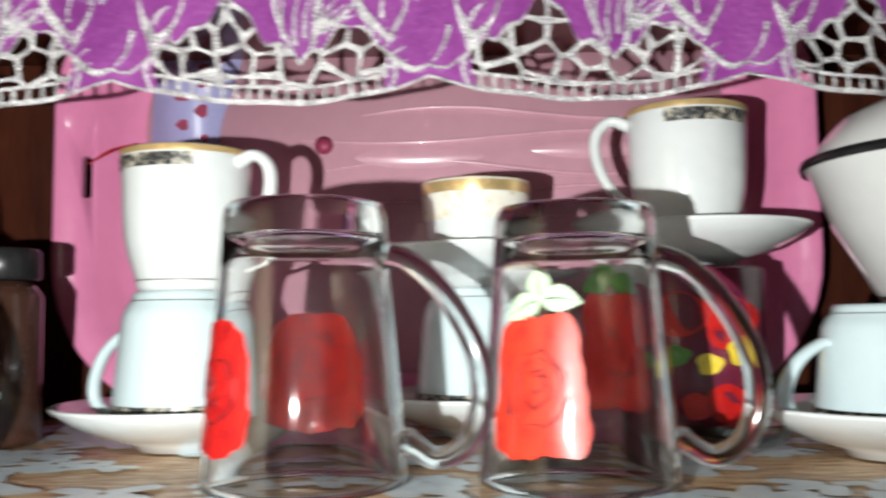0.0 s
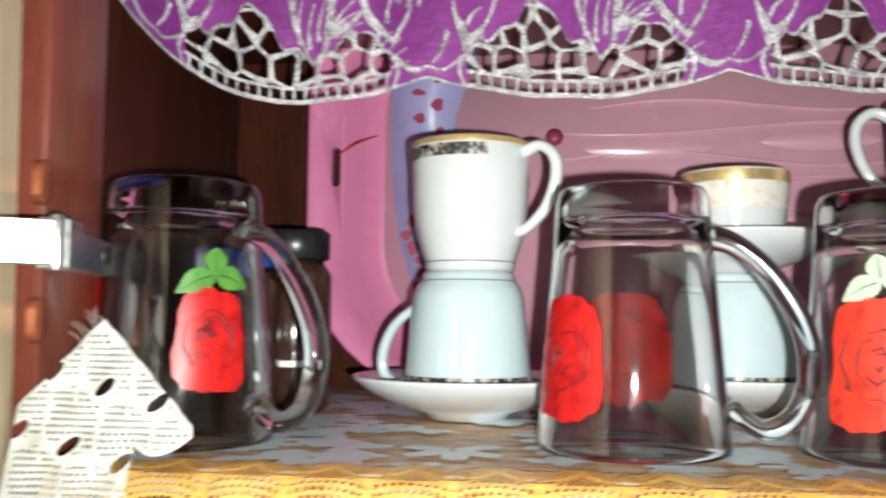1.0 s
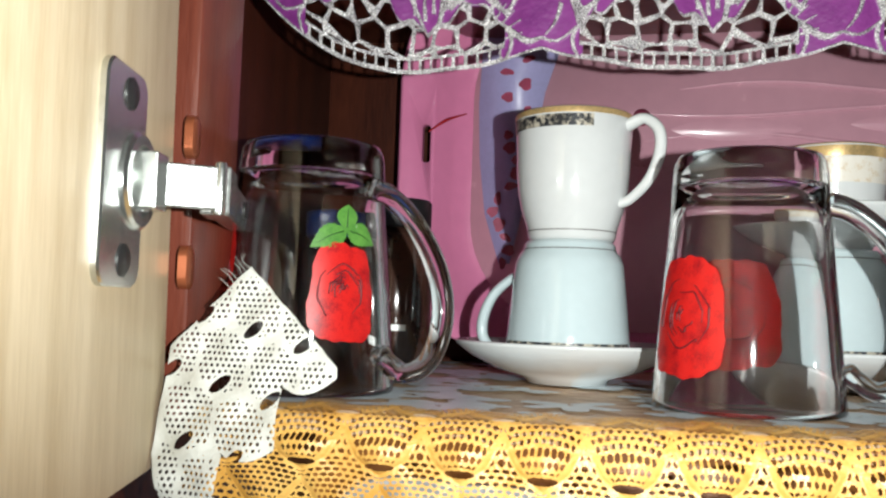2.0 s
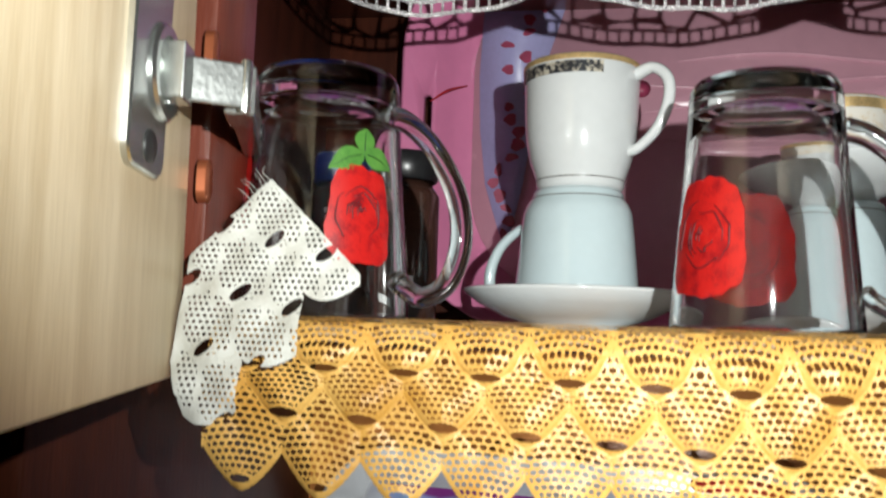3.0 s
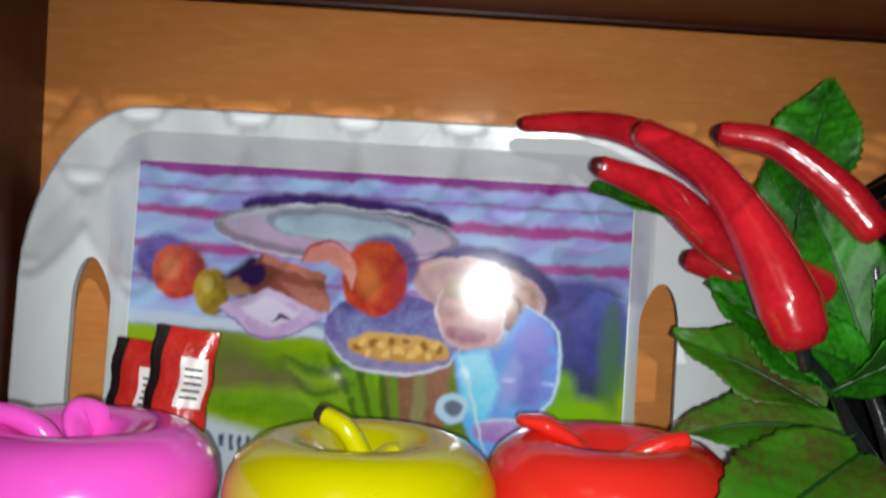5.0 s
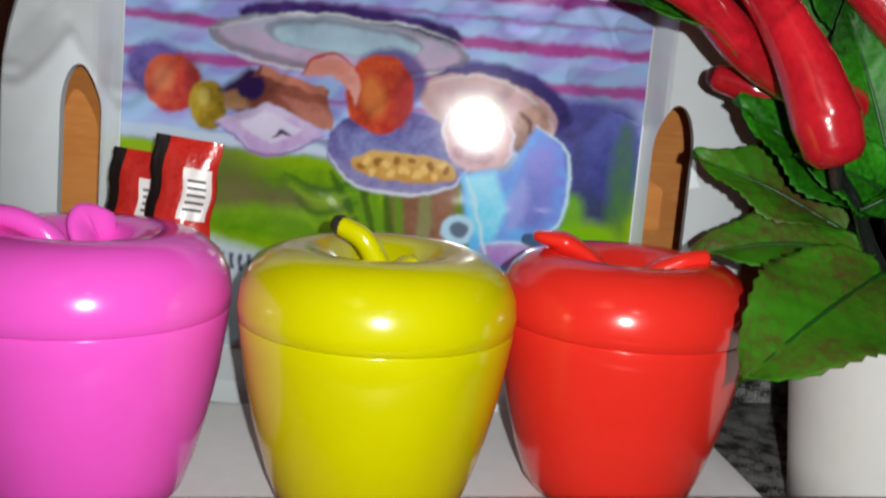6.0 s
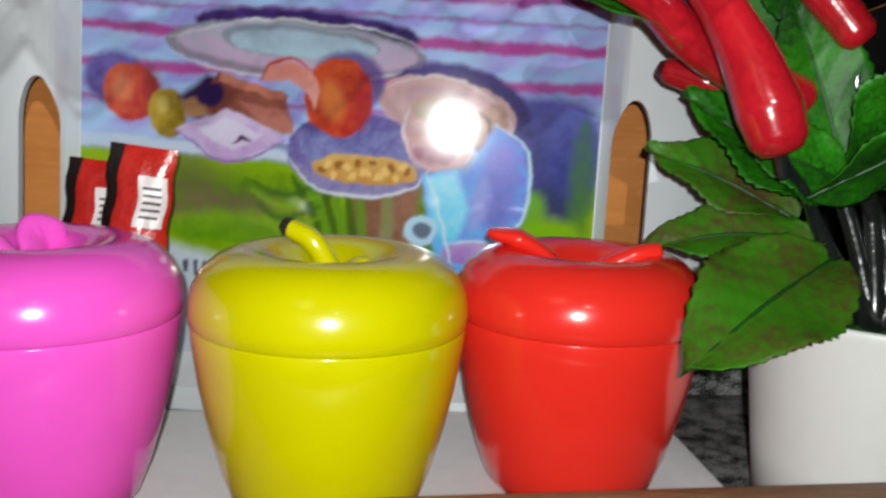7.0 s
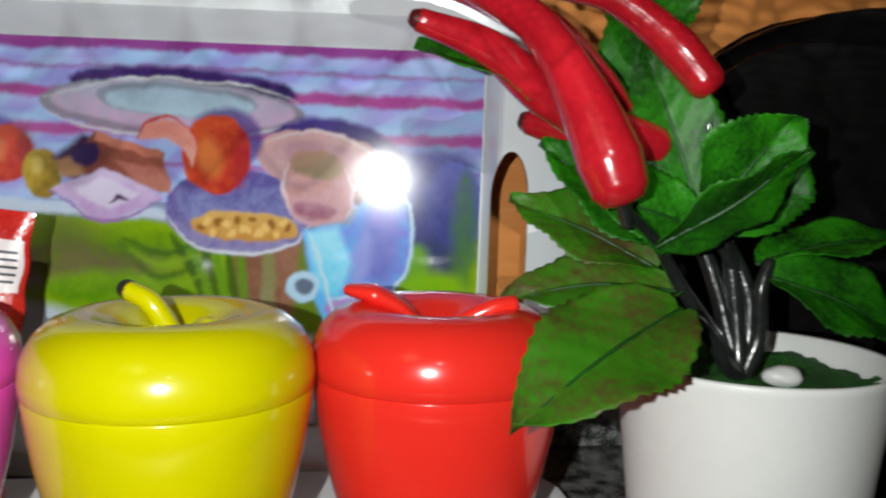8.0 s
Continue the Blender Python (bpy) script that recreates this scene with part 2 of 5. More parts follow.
def tube(points, radii, n=12, bm=None, steps=8, flat=1.0, side=None):
    """A closed, tapered tube along a smooth line; flat squashes it across."""
    bm = bm or bmesh.new()
    line = smooth_path(points, steps)
    rings, last = [], None
    for i, p in enumerate(line):
        ahead = (line[min(i + 1, len(line) - 1)] - line[max(i - 1, 0)]).normalized()
        u = (last or Vector(side or (0.13, 0.2, 0.97)))
        u = (u - ahead * u.dot(ahead)).normalized()
        w = ahead.cross(u)
        last = u
        s = i / (len(line) - 1) * (len(radii) - 1)
        k = min(int(s), len(radii) - 2)
        r = radii[k] + (radii[k + 1] - radii[k]) * (s - k)
        rings.append([bm.verts.new(p + r * (math.cos(a) * u + flat * math.sin(a) * w)) for a in (2 * math.pi * j / n for j in range(n))])
    for a, b in zip(rings, rings[1:]):
        for j in range(n):
            bm.faces.new((a[j], a[(j + 1) % n], b[(j + 1) % n], b[j]))
    for ring, at, way in ((rings[0], line[0], line[0] - line[1]), (rings[-1], line[-1], line[-1] - line[-2])):
        r = (ring[0].co - at).length
        tip = bm.verts.new(at + way.normalized() * r * 0.55)
        mid = [bm.verts.new(at + (v.co - at) * 0.72 + way.normalized() * r * 0.4) for v in ring]
        for j in range(n):
            bm.faces.new((ring[j], ring[(j + 1) % n], mid[(j + 1) % n], mid[j]))
            bm.faces.new((mid[j], mid[(j + 1) % n], tip))
    return bm


def box(size, at=(0, 0, 0), bevel=0.0, bm=None, m=None, segments=2):
    """A box with rounded edges, added to a bmesh."""
    out = bm or bmesh.new()
    one = bmesh.new()
    bmesh.ops.create_cube(one, size=1)
    bmesh.ops.scale(one, vec=size, verts=one.verts)
    if bevel:
        bmesh.ops.bevel(one, geom=list(one.edges), offset=bevel, segments=segments, affect="EDGES", profile=0.5)
    bmesh.ops.transform(one, matrix=(m or Matrix.Identity(4)) @ Matrix.Translation(at), verts=one.verts)
    me = bpy.data.meshes.new("tmp")
    one.to_mesh(me)
    one.free()
    out.from_mesh(me)
    bpy.data.meshes.remove(me)
    return out


def outline(hw, hh, r, n=10):
    """A rounded rectangle as points in x and z."""
    pts = []
    r, rz = r if isinstance(r, tuple) else (r, r)
    for cx, cz, a0 in ((hw - r, hh - rz, 0), (-hw + r, hh - rz, 90), (-hw + r, -hh + rz, 180), (hw - r, -hh + rz, 270)):
        for i in range(n + 1):
            a = radians(a0 + 90 * i / n)
            pts.append((cx + r * math.cos(a), cz + rz * math.sin(a)))
    return pts


def stacked(loops, bm=None, cap=(True, True)):
    """A skin over rounded rectangles (half width, half height, corner, y), one behind another."""
    bm = bm or bmesh.new()
    rings = [[bm.verts.new((x, y, z)) for x, z in outline(hw, hh, r)] for hw, hh, r, y in loops]
    n = len(rings[0])
    for a, b in zip(rings, rings[1:]):
        for i in range(n):
            bm.faces.new((a[i], a[(i + 1) % n], b[(i + 1) % n], b[i]))
    if cap[0]:
        bm.faces.new(rings[0])
    if cap[1]:
        bm.faces.new(rings[-1])
    return bm


def cut(ob, cutter):
    """Takes the cutter's shape out of a mesh for good."""
    mod = ob.modifiers.new("cut", "BOOLEAN")
    mod.object, mod.solver = cutter, "EXACT"
    bpy.context.view_layer.update()
    me = bpy.data.meshes.new_from_object(ob.evaluated_get(bpy.context.evaluated_depsgraph_get()))
    ob.modifiers.clear()
    ob.data = me
    bpy.data.objects.remove(cutter)
    return ob


def flat_shape(points, y, bm=None, thick=0.0004):
    """A thin flat plate with the given outline in x and z, its face at y."""
    bm = bm or bmesh.new()
    a = [bm.verts.new((x, y, z)) for x, z in points]
    b = [bm.verts.new((x, y + thick, z)) for x, z in points]
    bm.faces.new(a)
    n = len(a)
    for i in range(n):
        bm.faces.new((a[i], a[(i + 1) % n], b[(i + 1) % n], b[i]))
    return bm


def oval(cx, cz, rx, rz, n=36, turn=0.0, wob=0.0):
    c, s = math.cos(radians(turn)), math.sin(radians(turn))
    pts = []
    for i in range(n):
        a = 2 * math.pi * i / n
        k = 1 + wob * math.sin(3 * a + 1) + wob * 0.6 * math.sin(5 * a)
        x, z = rx * k * math.cos(a), rz * k * math.sin(a)
        pts.append((cx + c * x - s * z, cz + s * x + c * z))
    return pts


def sheet(xs, zs, keep, place, silver=None):
    """A fine woven sheet: the cells of a grid that keep() leaves standing, bent by place()."""
    X, Z = np.meshgrid((xs[:-1] + xs[1:]) / 2, (zs[:-1] + zs[1:]) / 2, indexing="ij")
    mask = keep(X, Z)
    ii, jj = np.nonzero(mask)
    nz = len(zs)
    quads = np.stack([ii * nz + jj, (ii + 1) * nz + jj, (ii + 1) * nz + jj + 1, ii * nz + jj + 1], 1)
    used, inv = np.unique(quads, return_inverse=True)
    VX, VZ = xs[used // nz], zs[used % nz]
    me = bpy.data.meshes.new("sheet")
    me.from_pydata(np.stack(place(VX, VZ), 1).tolist(), [], inv.reshape(-1, 4).tolist())
    if silver is not None:
        me.polygons.foreach_set("material_index", silver(X, Z)[mask].astype(np.int32))
    return me


# ---------------------------------------------------------------- the cupboard and the room
def board(name, size, at, m, label, category, bevel=0.002, turn=(0, 0, 0)):
    ob = sharp(finish(new(name, mesh_of(box(size, bevel=bevel), name)), m))
    ob.matrix_world = pose(*at, *turn)
    return tagged(ob, label, category, kind="structure")


SHELF, FRONT, BACK, LEFT, RIGHT = 0.402, 0.335, 0.778, -0.312, 0.66
board("wall_left", (0.018, 0.47, 1.25), (LEFT - 0.009, 0.568, 0.475), M_DARKWOOD, "dark red-brown varnished wooden side of the cupboard", "cupboard side")
board("wall_right", (0.018, 0.47, 1.25), (RIGHT + 0.009, 0.568, 0.475), M_DARKWOOD, "dark red-brown varnished wooden side of the cupboard", "cupboard side")
board("wall_back_lower", (1.02, 0.012, 0.43), (0.17, BACK + 0.008, 0.175), M_BACKWOOD, "orange varnished plywood back of the lower niche", "cupboard back")
board("wall_back_upper", (1.02, 0.012, 0.72), (0.17, BACK + 0.008, 0.752), M_DARKWOOD, "dark red-brown wooden back of the upper cupboard", "cupboard back")
board("post", (0.078, 0.05, 0.70), (-0.279, 0.37, 0.745), M_POST, "red-brown wooden front post of the cupboard", "cupboard post")
board("shelf_upper", (0.971, 0.425, 0.007), (0.1735, 0.5645, SHELF - 0.005), M_POST, "dark brown wooden cupboard shelf under the cloth", "shelf", 0.0025)
board("shelf_top", (0.971, 0.293, 0.014), (0.1735, 0.6305, 0.707), M_POST, "dark brown wooden upper cupboard shelf", "shelf", 0.0015)
board("ceiling_panel", (1.02, 0.47, 0.014), (0.17, 0.568, 1.108), M_DARKWOOD, "dark wooden top of the cupboard", "cupboard top")
board("counter", (1.6, 0.42, 0.03), (0.17, 0.600, -0.028), M_GRANITE, "grey speckled granite counter in the niche", "counter")
board("upstand", (1.6, 0.012, 0.05), (0.17, 0.7655, 0.012), M_GRANITE, "grey speckled granite upstand behind the counter", "upstand")
board("lip", (1.3, 0.022, 0.075), (0.05, 0.449, 0.0135), M_LIP, "worn brown wooden batten along the counter edge", "batten", 0.004, (0, -1.6, 0))
board("base_front", (1.3, 0.02, 0.7), (0.05, 0.42, -0.40), M_DARKWOOD, "dark wooden cupboard base front", "cupboard base")
# dark room round the cupboard: unseen shell, added for bounced light and reflections
board("floor", (3.6, 3.6, 0.02), (0.1, -0.93, -0.78), M_FLOORTILE, "unseen beige floor added to close the room", "floor")
board("ceiling", (3.6, 3.6, 0.02), (0.1, -0.93, 1.62), M_WALL, "unseen plain ceiling added to close the room", "ceiling")
board("wall_north", (3.6, 0.03, 2.4), (0.1, 0.86, 0.42), M_WALL, "unseen plain wall added behind the cupboard", "wall")
board("wall_south", (3.6, 0.03, 2.4), (0.1, -2.72, 0.42), M_WALL, "unseen plain wall added to close the room", "wall")
board("wall_east", (0.03, 3.6, 2.4), (1.9, -0.93, 0.42), M_WALL, "unseen plain wall added to close the room", "wall")
board("wall_west", (0.03, 3.6, 2.4), (-1.7, -0.93, 0.42), M_WALL, "unseen plain wall added to close the room", "wall")

# the open door with its hinge; local x runs from the hinge edge outwards, y is the inner face's normal
door = thing("door_1", (-0.2445, 0.337, 0.378), "open light ash-coloured cupboard door with a steel hinge", "cupboard door", turn=-80.0, kind="structure")
door.matrix_world = door.matrix_world @ pose(0, 0, 0, 0, 2.5, 0)
sharp(part("panel", box((0.30, 0.016, 0.62), (0.15, -0.008, 0.31), 0.0015), M_DOOR, door))
hinge = thing("door_hinge", (-0.2429, 0.3281, 0.495), "zinc-plated steel concealed hinge screwed to the door", "hinge", turn=-80.0)
bm = stacked([(0.0215, 0.041, 0.008, 0.0), (0.0215, 0.041, 0.008, 0.0022), (0.0205, 0.040, 0.007, 0.003)])
bmesh.ops.translate(bm, vec=(0.066, 0, 0), verts=bm.verts)
sharp(part("mounting_plate", bm, M_STEEL, hinge))
bm = lathe([(0.0, 0.0), (0.019, 0.0), (0.019, 0.004), (0.0175, 0.0052), (0.014, 0.0052), (0.0135, 0.0012), (0.0, 0.0012)], 40, m=pose(0.052, 0, 0, -90))
sharp(part("cup", bm, M_STEEL, hinge))
for z in (0.031, -0.031):
    bm = lathe([(0.0, 0.0), (0.0062, 0.0), (0.0062, 0.0036), (0.0045, 0.0046), (0.0, 0.0046)], 20, m=pose(0.064, 0, z, -90))
    sharp(part("screw", bm, M_SCREW, hinge))
part("knuckle", box((0.014, 0.010, 0.022), (0.052, 0.0075, 0.0), 0.0008), M_STEEL, hinge, smooth=False)
part("link", box((0.0028, 0.030, 0.0175), (0, 0, 0), 0.0008, m=pose(0.043, 0.0175, 0.0, 0, 0, 24)), M_STEEL, hinge, "bright flat hinge link", smooth=False)
sharp(part("link_pin", lathe([(0.0, -0.0105), (0.0022, -0.0105), (0.0026, -0.009), (0.0026, 0.009), (0.0022, 0.0105), (0.0, 0.0105)], 16, m=pose(0.0365, 0.031, 0)), M_STEEL, hinge))
sharp(part("link_pin", lathe([(0.0, -0.0115), (0.0022, -0.0115), (0.0026, -0.010), (0.0026, 0.010), (0.0022, 0.0115), (0.0, 0.0115)], 16, m=pose(0.0495, 0.0045, 0)), M_STEEL, hinge))
part("arm", box((0.075, 0.009, 0.0165), (0, 0, 0), 0.0009, m=pose(-0.022, 0.0215, -0.001, 0, 0, 7)), M_STEEL, hinge, smooth=False)
part("arm_cover", box((0.026, 0.012, 0.020), (0, 0, 0), 0.0009, m=pose(0.020, 0.0265, 0, 0, 0, 7)), M_STEEL, hinge, smooth=False)
sharp(part("adjusting_screw", lathe([(0.0, 0.0), (0.0042, 0.0), (0.0042, 0.002), (0.0, 0.002)], 16, m=pose(-0.045, 0.0225, 0, -90)), M_SCREW, hinge))
for z in (0.03, -0.03):
    bm = stacked([(0.006, 0.010, 0.0055, 0.0), (0.006, 0.010, 0.0055, 0.004), (0.004, 0.008, 0.0038, 0.005)])
    bmesh.ops.translate(bm, vec=(-0.016, 0.002, z), verts=bm.verts)
    sharp(part("wall_screw", bm, M_SCREW_ORANGE_LIT, hinge, "screw plate coloured as lit orange"))

# ---------------------------------------------------------------- the shelf cloth with its lace edge
PITCH, TIP_X = 0.0337, 0.025
TIPS = (0.3225, 0.3523, 0.3763, 0.3985)   # lower ends of the rows of lace fans


def fold(x, row):
    u = (x - TIP_X) / PITCH + 0.5 * row
    return u - np.round(u)


def fan_edge(u, row):
    return TIPS[row] + 0.0172 * (2 * np.abs(u)) ** 1.5


def lace_keep(x, z):
    rib, eye = np.zeros_like(x, bool), np.zeros_like(x, bool)
    a, b = np.zeros_like(x), np.zeros_like(x)
    s = 0.0029
    for row in range(4):
        u = fold(x, row)
        edge = fan_edge(np.abs(u), row)
        if row == 0:
            keep = z > edge
        inside = z > edge
        # the mesh runs in arcs round a point below each fan
        dx, dz = u * PITCH, z - TIPS[row] + 0.034
        a, b = np.where(inside, np.arctan2(dx, dz) * 0.048 / s, a), np.where(inside, np.hypot(dx, dz) / s, b)
        rib = np.where(inside, False, rib) | (np.abs(z - edge - 0.0012) < 0.0026)
        w, h, up = (0.0042, 0.0017, 0.0056) if row == 0 else (0.0062, 0.0021, 0.0046)
        eye |= (u * PITCH / w) ** 2 + ((z - TIPS[row] - up) / h) ** 2 < 1
        rib |= (u * PITCH / (w + 0.0016)) ** 2 + ((z - TIPS[row] - up) / (h + 0.0014)) ** 2 < 1
    shift = np.where(np.floor(b) % 2 > 0, 0.5, 0.0)
    dot = np.hypot(((a + shift) % 1 - 0.5) * 0.86, b % 1 - 0.5) < 0.33 + 0.04 * np.sin(x * 300 + z * 170)
    return keep & ~eye & (rib | ~dot) & (z < 0.4175 + 0.004 * np.cos(2 * np.pi * fold(x, 4)))


def lace_place(x, z):
    puff = np.zeros_like(x)
    for row in range(4):
        u = np.abs(fold(x, row))
        d = (z - fan_edge(u, row)) / 0.026
        puff = np.where((d > 0) & (d < 1), np.maximum(puff, np.sin(np.pi * np.clip(d, 0, 1) ** 0.7) * (1 - 1.7 * u)), puff)
    sway = 0.0022 * np.sin(x * 31 + 0.6) + 0.0012 * np.sin(x * 83)
    hang = np.clip((0.39 - z) / 0.06, 0, 1)
    # hangs down, turns over the rounded edge, then runs up on to the shelf
    over = np.clip((z - 0.385) / 0.012, 0, np.pi / 2)
    back = np.clip(z - 0.385 - 0.012 * np.pi / 2, 0, 1)
    y = 0.3285 - 0.0042 * puff * (z < 0.39) + sway * hang + 0.012 * (1 - np.cos(over)) + back
    up = np.where(z < 0.385, z, 0.385 + 0.0190 * np.sin(over) + 0.12 * back) + 0.001 * puff * (z > 0.39)
    return x, y, up - 0.05 * (x + 0.02) * np.clip((0.395 - z) / 0.03, 0, 1)


cloth = thing("shelf_cloth", (0, 0, 0), "brown floral oilcloth with a golden lace edge over the shelf", "shelf cloth")
bm = bmesh.new()
rows_y = [0.3378, 0.344] + [0.352 + 0.028 * i for i in range(16)]
cols_x = [-0.235 + 0.0298 * i for i in range(31)]
grid = [[bm.verts.new((x, y, SHELF + 0.0012 + 0.0006 * noise.noise((x * 14, y * 14, 3)) - 0.6 * max(0.0, 0.352 - y))) for y in rows_y] for x in cols_x]
for a, b in zip(grid, grid[1:]):
    for j in range(len(rows_y) - 1):
        bm.faces.new((a[j], b[j], b[j + 1], a[j + 1]))
part("printed_sheet", bm, M_CLOTH, cloth)
bm = bmesh.new()
rng = random.Random(7)
for n in range(210):
    cx, cy = rng.uniform(-0.22, 0.62), rng.uniform(0.36, 0.78)
    spin, count, size = rng.uniform(0, 360), rng.choice((3, 4, 5, 6)), rng.uniform(0.015, 0.029)
    for k in range(count):
        a = radians(spin + k * rng.uniform(48, 70))
        bend = rng.uniform(-0.3, 0.3)
        loop = []
        for i in range(14):
            t = 2 * math.pi * i / 14
            l, w = size * (0.62 + 0.55 * math.cos(t)), size * 0.36 * math.sin(t) * (1 + 0.25 * math.cos(2 * t)) + bend * size * 0.2 * math.cos(t)
            loop.append(bm.verts.new((cx + l * math.cos(a) - w * math.sin(a), cy + l * math.sin(a) + w * math.cos(a), SHELF + 0.0024 + 0.00003 * k + 0.0000015 * n)))
        bm.faces.new(loop)
tagged(part("printed_petals", bm, M_PETAL, cloth, "pale blue-grey printed flower petals", False), kind="stuff")
me = sheet(np.arange(-0.2284, 0.50, 0.00043), np.arange(0.320, 0.424, 0.00043), lace_keep, lace_place)
ob = finish(new("lace_edge", me), M_LACE)
ob.parent = cloth
tagged(ob, "golden-yellow scalloped lace border")


def corner_keep(x, z):
    # three scalloped steps towards the right, a slanting fold towards the left
    top = np.minimum(0.466 - 0.93 * np.abs(x + 0.209) * np.where(x > -0.209, 1, 0), 0.466 + 1.15 * np.minimum(x + 0.209, 0))
    low = np.where(x < -0.209, 0.360 + 0.006 * np.abs((x + 0.222) / 0.013) ** 2, np.where(x < -0.187, 0.384 + 0.005 * ((x + 0.2) / 0.013) ** 2, 0.412 + 0.006 * ((x + 0.178) / 0.013) ** 2))
    left = -0.2405 + 0.4 * np.maximum(0.385 - z, 0)
    keep = (z < top) & (z > low) & (x > left) & (x < -0.1635)
    g, h = (x + 0.25) / 0.0235, (z - 0.359 + 0.25 * (x + 0.24)) / 0.0265
    row = np.floor(h)
    u = (g + 0.5 * (row % 2)) % 1 - 0.5
    v = h - row
    rib = (np.abs(v - 0.10 - 0.5 * np.abs(u)) < 0.085) | (np.abs(np.abs(u) - 0.5) < 0.05)
    ca, sa = math.cos(0.85), math.sin(0.85)
    du, dv = u * 0.0235, (v - 0.34) * 0.0265
    eye = ((ca * du + sa * dv) / 0.0058) ** 2 + ((-sa * du + ca * dv) / 0.0021) ** 2 < 1
    rib |= ((ca * du + sa * dv) / 0.0072) ** 2 + ((-sa * du + ca * dv) / 0.0032) ** 2 < 1
    rib |= (top - z < 0.0016) | (z - low < 0.0022) | (x > -0.1655) | (x < left + 0.002)
    s = 0.0026
    shift = np.where(np.floor(z / s) % 2 > 0, 0.5, 0.0)
    dot = np.hypot((x / s + shift) % 1 - 0.5, (z / s) % 1 - 0.5) < 0.285
    return keep & ~eye & (rib | ~dot)


def corner_place(x, z):
    y = 0.3135 + 0.30 * np.clip(z - 0.372, 0, 1) + 0.05 * np.maximum(-0.215 - x, 0) + 0.0016 * np.sin(x * 260) * np.sin(z * 230)
    return x, y, z


me = sheet(np.arange(-0.243, -0.160, 0.00032), np.arange(0.356, 0.470, 0.00032), corner_keep, corner_place)
ob = finish(new("folded_corner", me), M_LACE_WHITE)
ob.parent = cloth
tagged(ob, "cream back of the turned-up lace corner")

bm = bmesh.new()
rng = random.Random(21)
for k in range(6):
    x, z = -0.2095 - 0.0016 * k, 0.4655 - 0.0018 * k
    y = 0.3135 + 0.30 * (z - 0.372)
    tube([(x, y, z), (x - 0.002 + rng.uniform(-0.002, 0.002), y - 0.001, z + 0.003), (x - 0.003 + rng.uniform(-0.003, 0.003), y - 0.002, z + rng.uniform(0.004, 0.007))], [0.00013, 0.00012, 0.00008], 4, bm, 3)
part("loose_threads", bm, M_LACE_WHITE, cloth, "frayed cream threads")

# ---------------------------------------------------------------- the purple cutwork valance
SCALLOP = 0.1655


def edge_of(x):
    u = (x + 0.008) / SCALLOP
    u = u - np.round(u)
    low = 0.5905 + 0.0125 * (2 * np.abs(u)) ** 2.2
    return u, np.where(x < -0.1735, 0.5905 + 5.9 * (-0.1735 - x) ** 2, low)


def web(x, v):
    """Distance to the threads of an uneven net, and to the second nearest knot."""
    s = 0.0172
    gi, gj = np.floor(x / s), np.floor(v / (s * 0.8))
    best, second = np.full(x.shape, 9.0), np.full(x.shape, 9.0)
    for a in (-1, 0, 1):
        for b in (-1, 0, 1):
            i, j = gi + a, gj + b
            h1 = np.modf(np.abs(np.sin(i * 127.1 + j * 311.7) * 43758.5))[0]
            h2 = np.modf(np.abs(np.sin(i * 269.5 + j * 183.3) * 24634.6))[0]
            d = np.hypot(x - (i + 0.15 + 0.7 * h1) * s, v - (j + 0.15 + 0.7 * h2) * s * 0.8)
            second = np.minimum(second, np.maximum(best, d))
            best = np.minimum(best, d)
    return second - best


# petals: centre across and up, half width, half height, lean
PETALS = ((0.0827, 0.036, 0.030, 0.030, 0), (0.0827, 0.082, 0.030, 0.030, 0), (0.036, 0.060, 0.011, 0.026, -38),
          (-0.056, 0.066, 0.0135, 0.040, -6), (0.057, 0.070, 0.0165, 0.040, 8), (0.012, 0.066, 0.0120, 0.044, 5),
          (-0.024, 0.094, 0.020, 0.030, 20))
# tapering stitches: from across and up, to across and up
STITCHES = ((0.047, 0.014, 0.055, 0.040), (0.048, 0.013, 0.061, 0.035), (0.049, 0.012, 0.066, 0.029), (0.050, 0.011, 0.070, 0.022), (0.050, 0.009, 0.071, 0.014),
            (0.024, 0.040, 0.040, 0.052), (0.025, 0.043, 0.038, 0.059), (0.027, 0.038, 0.044, 0.045),
            (-0.072, 0.031, -0.081, 0.009), (-0.061, 0.036, -0.052, 0.048), (0.006, 0.036, 0.007, 0.062), (0.012, 0.032, 0.014, 0.060), (0.017, 0.036, 0.021, 0.062),
            (0.058, 0.040, 0.062, 0.058), (0.064, 0.050, 0.074, 0.064), (0.070, 0.046, 0.080, 0.060), (0.076, 0.044, -0.079, 0.056))


